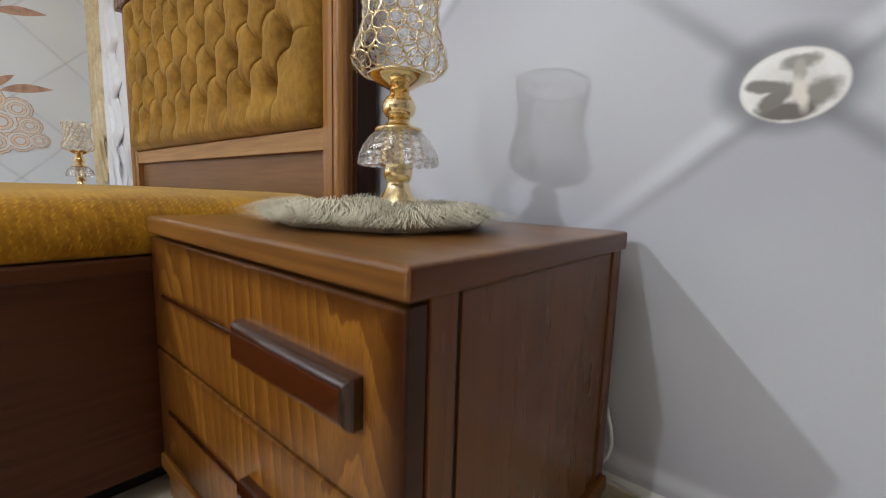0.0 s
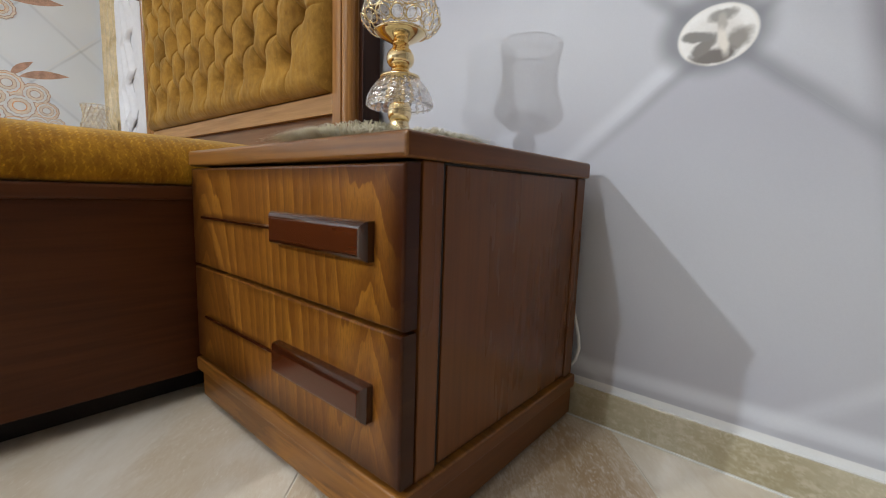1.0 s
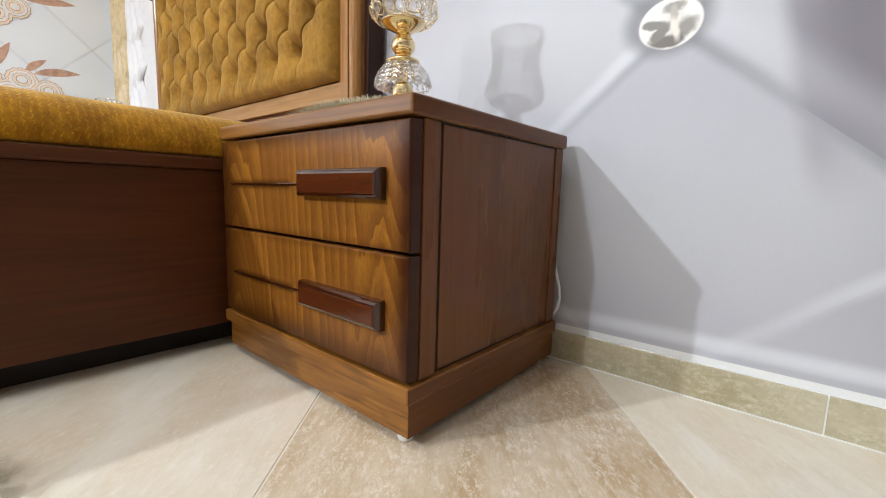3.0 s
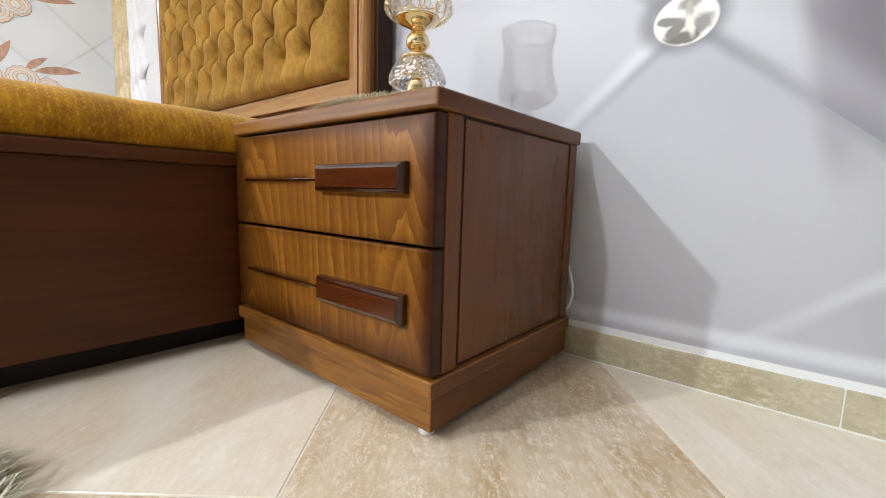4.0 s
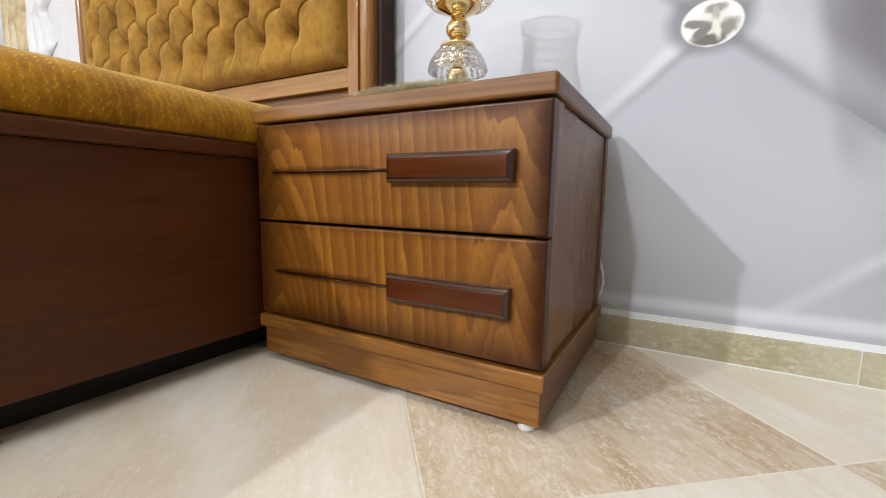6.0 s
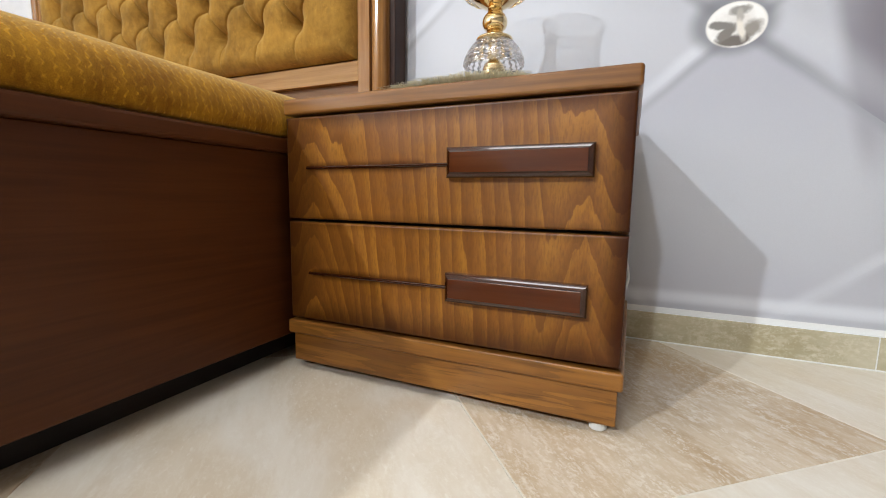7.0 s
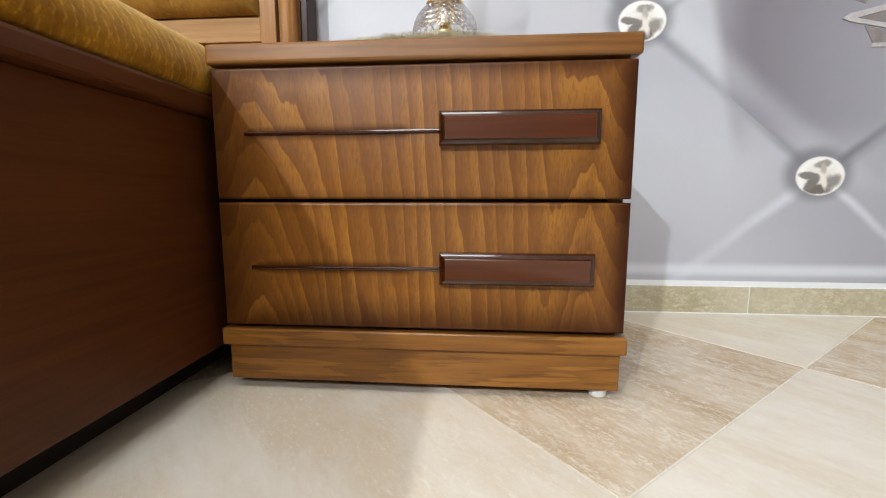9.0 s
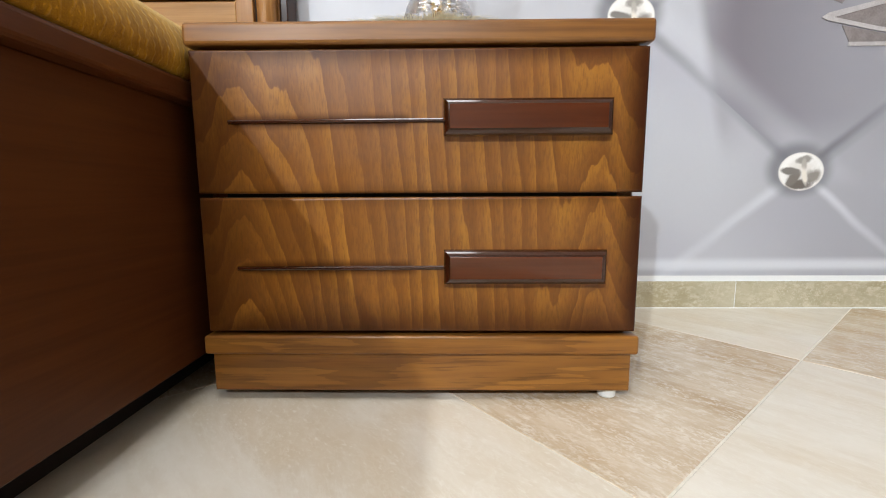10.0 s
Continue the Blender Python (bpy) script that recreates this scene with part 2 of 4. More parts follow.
def wallpaper(name, across, x0, z0, dx, dz, base, shade, pearls):
    """Printed paper: padded lozenges with creases and pearl buttons. across: 'x' or 'y', the wall's run."""
    n = Nodes(name)
    s = n.x if across == "x" else n.y
    p, q = n.m("DIVIDE", n.sub(s, x0), dx), n.m("DIVIDE", n.sub(n.z, z0), dz)
    a, b = n.mul(n.add(p, q), 0.5), n.mul(n.sub(p, q), 0.5)
    la, lb = n.sub(a, n.m("ROUND", a)), n.sub(b, n.m("ROUND", b))
    wob = n.mul(n.sub(n.noise(n.scaled(4, 4, 4), 1.0, 3), 0.5), 0.035)
    da, db = n.add(la, wob), n.add(lb, wob)
    px, pz = n.mul(n.add(la, lb), dx), n.mul(n.sub(la, lb), dz)
    r = n.m("SQRT", n.add(n.m("POWER", n.m("DIVIDE", px, 1.2), 2.0), n.m("POWER", pz, 2.0)))
    fade = n.ramp(r, 0.02, 0.30, 1.0 if pearls else 0.8, 0.45 if pearls else 0.12)
    cloud = n.noise(n.scaled(1.5, 1.5, 1.5), 1.0, 3)
    cell = n.sub(n.m("FRACT", a), n.m("FRACT", b))
    col = n.mix(n.ramp(n.add(n.mul(cloud, 0.5), n.mul(n.m("COSINE", n.mul(cell, 2.2)), 0.25)), 0.25, 0.75), shade, base)
    # lilac shade in the lozenges above the lower pearls
    fa, fb = n.sub(n.m("FRACT", a), 0.5), n.sub(n.m("FRACT", b), 0.5)
    cx, cz = n.mul(n.add(fa, fb), dx), n.add(n.mul(n.sub(fa, fb), dz), 0.03)
    blob = n.m("SQRT", n.add(n.m("POWER", n.m("DIVIDE", cx, 0.27), 2.0), n.m("POWER", n.m("DIVIDE", cz, 0.30), 2.0)))
    blob = n.add(blob, n.mul(n.sub(cloud, 0.5), 0.5))
    lilac = tuple(k * f for k, f in zip(shade, (0.36, 0.312, 0.338)))
    if pearls:
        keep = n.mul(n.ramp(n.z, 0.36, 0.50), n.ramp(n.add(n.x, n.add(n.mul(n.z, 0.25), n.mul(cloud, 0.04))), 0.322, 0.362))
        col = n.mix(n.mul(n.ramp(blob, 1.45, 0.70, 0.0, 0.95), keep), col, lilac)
    # whole paper grows darker towards larger x
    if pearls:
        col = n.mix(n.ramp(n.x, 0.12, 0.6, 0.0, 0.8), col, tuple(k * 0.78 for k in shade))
    # creases: dark falling ones, pale rising ones with a dark side; pale below the lowest pearls
    dark = tuple(k * 0.55 for k in shade)
    white = tuple(min(0.86, k * 1.24) for k in base)
    under = n.ramp(n.z, z0 - dz * 1.15, z0 - dz * 0.95) if pearls else n.ramp(n.z, -9.0, -8.0)
    w1 = n.ramp(n.m("ABSOLUTE", da), 0.042, 0.0)
    col = n.mix(n.mul(n.mul(w1, fade), n.mul(under, 0.85 if pearls else 0.38)), col, dark)
    col = n.mix(n.mul(n.mul(n.ramp(n.m("ABSOLUTE", da), 0.03, 0.0), fade), n.mul(n.sub(1.0, under), 0.75)), col, white)
    col = n.mix(n.mul(n.ramp(n.m("ABSOLUTE", n.sub(da, 0.08)), 0.09, 0.0), n.mul(under, 0.22)), col, white)
    w2 = n.ramp(n.m("ABSOLUTE", n.sub(db, -0.012)), 0.042 if pearls else 0.022, 0.0)
    col = n.mix(n.mul(n.mul(n.ramp(n.m("ABSOLUTE", n.sub(db, 0.028)), 0.03, 0.0), fade), n.mul(under, 0.5)), col, dark)
    turn = n.mul(n.ramp(n.x, 0.40, 0.47), n.ramp(n.z, 0.34, 0.39)) if pearls else 0.0
    col = n.mix(n.mul(n.mul(n.mul(w2, fade), 0.7), n.sub(1.0, turn)), col, white)
    col = n.mix(n.mul(n.mul(n.ramp(n.m("ABSOLUTE", db), 0.032, 0.0), fade), n.mul(turn, 0.95)), col, tuple(k * 0.7 for k in dark))
    if pearls:
        def spot(cx, cz, rx, rz, turn=0.0):
            c, k = math.cos(turn), math.sin(turn)
            ex, ez = n.sub(px, cx), n.sub(pz, cz)
            e = n.m("SQRT", n.add(n.m("POWER", n.m("DIVIDE", n.add(n.mul(ex, c), n.mul(ez, k)), rx), 2.0),
                                  n.m("POWER", n.m("DIVIDE", n.sub(n.mul(ez, c), n.mul(ex, k)), rz), 2.0)))
            return e
        jig = n.mul(n.sub(n.noise(None, 60, 2), 0.5), 0.7)
        halo = spot(-0.006, 0.006, 0.082, 0.068)
        col = n.mix(n.ramp(halo, 1.2, 0.7, 0.0, 0.8), col, tuple(k * 0.38 for k in shade))
        body = n.m("SQRT", n.add(n.m("POWER", n.m("DIVIDE", px, 0.056), 2.0), n.m("POWER", n.m("DIVIDE", pz, 0.047), 2.0)))
        pearl = n.mix(n.ramp(n.add(body, jig), 0.2, 1.0), (0.80, 0.77, 0.74), (0.95, 0.94, 0.93))
        for cx, cz, rx, rz, turn, ink, soft in ((0.005, 0.029, 0.017, 0.0075, 0.1, (0.34, 0.32, 0.295), 0.6), (0.006, 0.018, 0.006, 0.012, 0.1, (0.48, 0.45, 0.41), 0.5),
                                                (0.028, -0.013, 0.021, 0.013, 0.55, (0.30, 0.275, 0.25), 0.5), (-0.004, -0.033, 0.030, 0.010, 0.06, (0.16, 0.135, 0.12), 0.65),
                                                (-0.018, -0.017, 0.020, 0.009, 0.8, (0.21, 0.19, 0.17), 0.65), (-0.026, 0.001, 0.021, 0.0068, -0.12, (0.22, 0.205, 0.19), 0.65),
                                                (0.010, -0.012, 0.0065, 0.018, 0.25, (0.84, 0.79, 0.72), 0.4)):
            pearl = n.mix(n.ramp(n.add(spot(cx, cz, rx * 1.25, rz * 1.4, turn), jig), 1.2, soft), pearl, ink)
        pearl = n.mix(n.ramp(n.m("ABSOLUTE", n.sub(body, 0.97)), 0.07, 0.0, 0, 0.5), pearl, (0.84, 0.80, 0.75))
        col = n.mix(n.ramp(body, 1.05, 0.96), col, pearl)
        # printed hem: soft white roll, grey line, clean white margin
        col = n.mix(n.mul(n.ramp(n.m("ABSOLUTE", n.sub(n.z, 0.112)), 0.024, 0.002), 0.8), col, white)
        col = n.mix(n.ramp(n.m("ABSOLUTE", n.sub(n.z, 0.09)), 0.009, 0.002, 0, 0.45), col, shade)
        col = n.mix(n.ramp(n.z, 0.0835, 0.0825), col, (0.86, 0.86, 0.86))
    weave = n.add(n.noise(n.scaled(300, 300, 1200), 1.0, 2), n.noise(n.scaled(1200, 1200, 300), 1.0, 2))
    col = n.mix(n.ramp(weave, 0.8, 1.2, 0.0, 0.05), col, dark)
    return n.done(col, 0.42, weave, 0.05, 0.0006)


def crystal(name, clearness):
    """Thin cut crystal: clear, with bright facets."""
    n = Nodes(name)
    n.done((0.98, 0.98, 1.0), 0.02, Transmission_Weight=1.0, IOR=1.5)
    clear = n.t.nodes.new("ShaderNodeBsdfTransparent")
    both = n.t.nodes.new("ShaderNodeMixShader")
    both.inputs[0].default_value = clearness
    n.t.links.new(n.bsdf.outputs[0], both.inputs[1])
    n.t.links.new(clear.outputs[0], both.inputs[2])
    n.t.links.new(both.outputs[0], n.t.nodes["Material Output"].inputs[0])
    return n.mat


VENEER = veneer()
WALNUT = stained("walnut", (0.118, 0.0385, 0.0088), (0.178, 0.0610, 0.0145), 2, 0.27, 0.10, 0.0, 0.22)
WALNUT_SHADED = stained("walnut_shaded", (0.110, 0.0350, 0.0075), (0.170, 0.0570, 0.0125), 1, 0.29, 0.10, 0.0, 0.22)
WALNUT_LONG = stained("walnut_long", (0.076, 0.0215, 0.0058), (0.112, 0.0335, 0.0090), 1, 0.40, 0.06, 0.0, 0.22)
SLAB = stained("slab_wood", (0.125, 0.045, 0.0090), (0.28, 0.118, 0.0260), 0, 0.31, 0.2, 0.0, 0.42)
OAK = stained("oak", (0.195, 0.071, 0.0120), (0.335, 0.140, 0.0250), 0, 0.32, 0.08, 0.35, 0.4)
BEECH = stained("beech", (0.33, 0.165, 0.055), (0.48, 0.27, 0.10), 0, 0.36, 0.15)
BEECH_UP = stained("beech_upright", (0.24, 0.105, 0.030), (0.40, 0.20, 0.066), 2, 0.22, 0.35)
MAHOGANY_FACE = stained("mahogany_face", (0.068, 0.0155, 0.0038), (0.098, 0.023, 0.0060), 0, 0.16, 0.6, 0.0, 0.4)
MAHOGANY = stained("mahogany", (0.026, 0.0055, 0.0016), (0.046, 0.0105, 0.0028), 0, 0.14, 0.7, 0.0, 0.4)
DARK_WOOD = stained("dark_wood", (0.022, 0.0065, 0.0022), (0.040, 0.0120, 0.0036), 2, 0.35, 0.08, 0.0, 0.15)
for shiny in (MAHOGANY, MAHOGANY_FACE):
    shiny.node_tree.nodes["Principled BSDF"].inputs["Coat Roughness"].default_value = 0.05
BACKBOARD = stained("backboard", (0.18, 0.084, 0.031), (0.245, 0.12, 0.048), 0, 0.42, 0.2)
# near-black colour that paints shade into gaps and recesses
GAP_SHADE = plain("gap_shade", (0.012, 0.008, 0.006), 0.7)
MUSTARD = velvet("mustard_velvet", (0.165, 0.080, 0.011), (0.47, 0.255, 0.044))
YELLOW = velvet("yellow_velvet", (0.215, 0.080, 0.0025), (0.82, 0.42, 0.022), True)
GOLD = plain("polished_gold", (0.94, 0.75, 0.44), 0.09, 0.05, 20, 0.02, Metallic=1.0)
PALE_GOLD = plain("pale_gold_wire", (0.86, 0.72, 0.46), 0.18, 0.08, 40, 0.02, Metallic=1.0)
GLASS = crystal("cut_crystal", 0.15)
BEAD_GLASS = crystal("bead_crystal", 0.80)
NYLON = plain("white_nylon", (0.75, 0.75, 0.73), 0.4, 0.05)
CABLE = plain("white_cable_sheath", (0.8, 0.8, 0.78), 0.35, 0.04)
LIGHT_TILE = marble("cream_marble", (0.78, 0.73, 0.645), (0.655, 0.565, 0.44), (0.87, 0.84, 0.77), 0.13, 0.35)
BROWN_TILE = marble("beige_marble", (0.70, 0.60, 0.47), (0.45, 0.315, 0.18), (0.84, 0.79, 0.70), 0.16, 0.08, 0.8)
SKIRT_TILE = marble("olive_marble", (0.58, 0.53, 0.40), (0.38, 0.325, 0.20), (0.76, 0.71, 0.57), 0.10, 1.1, 0.5)
GROUT = plain("pale_grout", (0.66, 0.61, 0.52), 0.8, 0.1, 60)
PALE_PAINT = plain("pale_beige_paint", (0.30, 0.275, 0.25), 0.6, 0.05, 6)
DULL_PAINT = plain("greige_paint", (0.15, 0.135, 0.122), 0.6, 0.05, 6)
PAINT = plain("white_paint", (0.80, 0.80, 0.80), 0.6, 0.03, 6)
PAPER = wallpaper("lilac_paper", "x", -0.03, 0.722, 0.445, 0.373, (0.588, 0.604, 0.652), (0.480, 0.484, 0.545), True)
PAPER_BLUE = wallpaper("pale_blue_paper", "y", 0.580, 1.365, 0.27, 0.258, (0.89, 0.935, 0.985), (0.83, 0.885, 0.96), False)
WHITE_CLOTH = plain("white_satin", (0.76, 0.76, 0.80), 0.38, 0.05, 25, 0.05, Sheen_Weight=0.3)
GOLD_CLOTH = plain("gold_satin", (0.60, 0.47, 0.27), 0.36, 0.2, 25, 0.05, Sheen_Weight=0.3)
COPPER_INK = plain("copper_ink", (0.56, 0.34, 0.25), 0.45, 0.3, 22)
CREAM_INK = plain("cream_ink", (0.86, 0.76, 0.65), 0.45, 0.15, 60)
ORANGE_INK = plain("orange_ink", (0.80, 0.36, 0.11), 0.45, 0.25, 30)
PEARL_INK = plain("pearl_ink", (0.86, 0.86, 0.86), 0.3, 0.06, 30)
GREY_INK = plain("grey_ink", (0.24, 0.21, 0.21), 0.45, 0.2, 30)
RIBBON_INK = plain("ribbon_ink", (0.50, 0.47, 0.48), 0.45, 0.15, 30)


def fur_material(name, root, tip):
    n = Nodes(name)
    geo = n.t.nodes.new("ShaderNodeNewGeometry").outputs["Random Per Island"]
    col = n.mix(geo, root, tip)
    col = n.mix(n.ramp(n.noise(None, 22, 3), 0.35, 0.65, 0, 0.5), col, tip)
    return n.done(col, 0.6, Sheen_Weight=0.4)


FUR = fur_material("sage_fur", (0.44, 0.41, 0.25), (0.95, 0.88, 0.70))
FUR_RUG = fur_material("olive_fur", (0.20, 0.19, 0.10), (0.48, 0.46, 0.32))


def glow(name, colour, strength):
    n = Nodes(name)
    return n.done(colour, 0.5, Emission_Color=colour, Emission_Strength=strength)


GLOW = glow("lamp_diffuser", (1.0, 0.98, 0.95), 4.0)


# ---- mesh helpers ----
def thing(name, label, category, place=(0, 0, 0), group="", kind=""):
    ob = new(name)
    ob.location = place
    return tagged(ob, label, category, group, kind)


def root_of(ob):
    p = Vector((0, 0, 0))
    while ob:
        p += ob.location
        ob = ob.parent
    return p


def part(name, bm, material, parent=None, label="", smooth=False):
    """Links a bmesh, drawn in world places, as one mesh under its parent."""
    me = bpy.data.meshes.new(name)
    if parent:
        bmesh.ops.translate(bm, verts=bm.verts, vec=-root_of(parent))
    bm.normal_update()
    bm.to_mesh(me)
    bm.free()
    if smooth:
        me.shade_smooth()
    me.materials.append(material)
    ob = new(name, me)
    if parent:
        ob.parent = parent
    return tagged(ob, label)


def box(lo, hi, bevel=0.0, segments=2, bm=None):
    bm = bm or bmesh.new()
    c = [(a + b) / 2 for a, b in zip(lo, hi)]
    d = [b - a for a, b in zip(lo, hi)]
    v = bmesh.ops.create_cube(bm, size=1, matrix=Matrix.Translation(c) @ Matrix.Diagonal((*d, 1)))["verts"]
    if bevel:
        edges = list({e for k in v for e in k.link_edges})
        bmesh.ops.bevel(bm, geom=edges, offset=bevel, segments=segments, profile=0.5, affect="EDGES")
    return bm


def lathe(profile, place, segs=32, flute=0.0, count=0, bm=None):
    """Turns (radius, height) rows round the upright axis at place."""
    bm = bm or bmesh.new()
    rings = []
    for r, z in profile:
        ring = []
        for i in range(segs):
            a = math.tau * i / segs
            k = r * (1 + flute * math.cos(count * a)) if count else r
            ring.append(bm.verts.new((place[0] + k * math.cos(a), place[1] + k * math.sin(a), place[2] + z)))
        rings.append(ring)
    for lo, hi in zip(rings, rings[1:]):
        for i in range(segs):
            bm.faces.new((lo[i], lo[(i + 1) % segs], hi[(i + 1) % segs], hi[i]))
    for ring, flip in ((rings[0], True), (rings[-1], False)):
        bm.faces.new(ring[::-1] if flip else ring)
    return bm


def tube(points, radius, segs=8, bm=None):
    bm = bm or bmesh.new()
    pts = [Vector(p) for p in points]
    rings = []
    for i, p in enumerate(pts):
        d = (pts[min(i + 1, len(pts) - 1)] - pts[max(i - 1, 0)]).normalized()
        s = d.orthogonal().normalized()
        u = d.cross(s)
        rings.append([bm.verts.new(p + radius * (math.cos(math.tau * k / segs) * s + math.sin(math.tau * k / segs) * u)) for k in range(segs)])
    for lo, hi in zip(rings, rings[1:]):
        best = min(range(segs), key=lambda o: sum((lo[k].co - hi[(k + o) % segs].co).length for k in range(segs)))
        for k in range(segs):
            bm.faces.new((lo[k], lo[(k + 1) % segs], hi[(k + 1 + best) % segs], hi[(k + best) % segs]))
    bm.faces.new(rings[0][::-1])
    bm.faces.new(rings[-1])
    return bm


def sheet(nu, nv, place, thick=0.0):
    """A grid whose points are place(u, v), u and v from 0 to 1; a second layer lies thick behind it in y."""
    bm = bmesh.new()
    layers = []
    for back in ((0.0, thick) if thick else (0.0,)):
        vs = [[bm.verts.new(Vector(place(i / nu, j / nv)) + Vector((0, back, 0))) for i in range(nu + 1)] for j in range(nv + 1)]
        layers.append(vs)
        for j in range(nv):
            for i in range(nu):
                q = (vs[j][i], vs[j][i + 1], vs[j + 1][i + 1], vs[j + 1][i])
                bm.faces.new(q[::-1] if back else q)
    if thick:
        f, k = layers
        rim = [(j, 0) for j in range(nv)] + [(nv, i) for i in range(nu)] + [(j, nu) for j in range(nv, 0, -1)] + [(0, i) for i in range(nu, 0, -1)]
        for (ja, ia), (jb, ib) in zip(rim, rim[1:] + rim[:1]):
            bm.faces.new((f[ja][ia], f[jb][ib], k[jb][ib], k[ja][ia]))
        bmesh.ops.recalc_face_normals(bm, faces=bm.faces)
    return bm


# ---- the room ----
def slab_wall(name, lo, hi, material, label):
    ob = part(name, box(lo, hi), material)
    return tagged(ob, label, "wall", kind="structure")


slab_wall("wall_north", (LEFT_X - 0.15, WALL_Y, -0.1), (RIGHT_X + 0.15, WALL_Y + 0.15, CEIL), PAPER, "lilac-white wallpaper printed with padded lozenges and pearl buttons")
slab_wall("wall_west", (LEFT_X - 0.15, REAR_Y, -0.1), (LEFT_X, WALL_Y, CEIL), PAPER_BLUE, "pale blue wallpaper printed with padded lozenges")
# unseen walls that close the room; their paint is set to steer bounced light
slab_wall("wall_east", (RIGHT_X, REAR_Y, -0.1), (RIGHT_X + 0.15, WALL_Y, CEIL), PALE_PAINT, "unseen plain wall, beige set for side fill")
slab_wall("wall_south", (LEFT_X - 0.15, REAR_Y - 0.15, -0.1), (RIGHT_X + 0.15, REAR_Y, CEIL), DULL_PAINT, "unseen plain wall, dark beige to cut the fill")
tagged(part("ceiling", box((LEFT_X - 0.15, REAR_Y - 0.15, CEIL), (RIGHT_X + 0.15, WALL_Y + 0.15, CEIL + 0.1)), PAINT), "plain white painted ceiling with lamps", "ceiling", kind="structure")
floor = tagged(part("floor", box((LEFT_X, REAR_Y, -0.1), (RIGHT_X, WALL_Y, -0.0009)), GROUT), "polished marble tiles laid diagonally, cream and beige", "floor", kind="structure")


def flat(pts, push):
    """A thin plate: the outline pts and the same moved by push, walled together."""
    bm = bmesh.new()
    a = [bm.verts.new(p) for p in pts]
    b = [bm.verts.new(Vector(p) + Vector(push)) for p in pts]
    bm.faces.new(a)
    bm.faces.new(b[::-1])
    for i in range(len(a)):
        j = (i + 1) % len(a)
        bm.faces.new((a[i], b[i], b[j], a[j]))
    bmesh.ops.recalc_face_normals(bm, faces=bm.faces)
    return bm


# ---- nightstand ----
def shade_ends(ob):
    """Gives the side faces a darker wood: some stain, mostly shade put into the colour."""
    ob.data.materials.append(WALNUT_SHADED)
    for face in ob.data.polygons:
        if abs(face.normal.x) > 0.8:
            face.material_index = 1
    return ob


def make_nightstand():
    # front lies at y 0.209, top at 0.518
    st = thing("nightstand", "brown lacquered two-drawer wooden nightstand beside the bed", "nightstand", (-0.5115, 0.45, 0), "nightstands beside the bed")
    x0, x1 = -0.811, -0.2145
    shade_ends(part("top", box((-0.816, 0.207, 0.489), (-0.207, 0.694, 0.518), 0.005, 3), SLAB, st, "brown lacquered top with rounded edges"))
    for s, face in ((-1, x0 + 0.004), (1, x1)):
        def slab(a, b, y0, y1, z0, z1, r):
            lo, hi = sorted((face + s * a, face + s * b))
            return box((lo, y0, z0), (hi, y1, z1), r, 2)
        part("side_panel", slab(-0.020, -0.0025, 0.2835, 0.656, 0.1045, 0.486, 0.001), WALNUT, st, "plain dark brown panel")
        part("side_stile", slab(-0.022, 0.0008, 0.2385, 0.2745, 0.0998, 0.4888, 0.002), WALNUT, st, "upright brown post")
        part("side_stile", slab(-0.022, 0.0005, 0.6565, 0.6905, 0.0998, 0.4888, 0.002), WALNUT, st, "upright brown post")
        # black strips stand in for the shade of groove and gaps
        part("side_groove", slab(-0.021, -0.0045, 0.2752, 0.2828, 0.0998, 0.4888, 0.0003), GAP_SHADE, st, "black strip painting the groove's shade")
        part("side_rail", slab(-0.018, -0.0015, 0.2775, 0.656, 0.4865, 0.4888, 0.0005), GAP_SHADE, st, "black strip painted in as the shadow gap")
        part("side_rail", slab(-0.018, -0.0060, 0.2835, 0.656, 0.0998, 0.1040, 0.0005), GAP_SHADE, st, "black strip painted in as the shadow gap")
    part("back_panel", box((x0 + 0.021, 0.680, 0.1), (x1 - 0.017, 0.688, 0.488)), WALNUT, st)
    part("inner_box", box((x0 + 0.0265, 0.2355, 0.1), (x1 - 0.0225, 0.678, 0.4885)), GAP_SHADE, st, "black filling that paints shade into the drawer gaps")
    for lo, hi in ((0.2985, 0.4845), (0.1055, 0.2935)):
        bm = box((x0, 0.2095, lo), (x1 + 0.0025, 0.2325, hi))
        front = [e for e in bm.edges if all(v.co.y < 0.21 for v in e.verts)]
        bmesh.ops.bevel(bm, geom=front, offset=0.004, segments=4, profile=0.5, affect="EDGES")
        drawer = part("drawer", bm, VENEER, st, "figured golden-brown veneer drawer front with dark rim")
        zc = 0.3955 if lo > 0.2 else 0.199
        h = box((-0.478, 0.1915, zc - 0.0235), (-0.260, 0.2105, zc + 0.0235))
        rim = [e for e in h.edges if all(v.co.y < 0.2 for v in e.verts)]
        bmesh.ops.bevel(h, geom=rim, offset=0.0085, segments=5, profile=0.42, affect="EDGES")
        part("handle", h, MAHOGANY, drawer, "dark bevelled wooden handle block")
        part("handle_face", box((-0.4695, 0.1908, zc - 0.0152), (-0.2685, 0.1916, zc + 0.0152), 0.0004, 1), MAHOGANY_FACE, drawer, "red-brown lacquered face")
        part("inlay", tube([(-0.763, 0.2094, zc - 0.003), (-0.62, 0.2088, zc - 0.0025), (-0.4785, 0.2088, zc - 0.002)], 0.0030, 12), MAHOGANY, drawer, "thin dark lacquered line")
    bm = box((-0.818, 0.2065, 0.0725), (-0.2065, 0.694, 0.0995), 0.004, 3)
    shade_ends(part("base_moulding", bm, OAK, st))
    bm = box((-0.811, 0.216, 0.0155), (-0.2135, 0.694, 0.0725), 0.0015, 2)
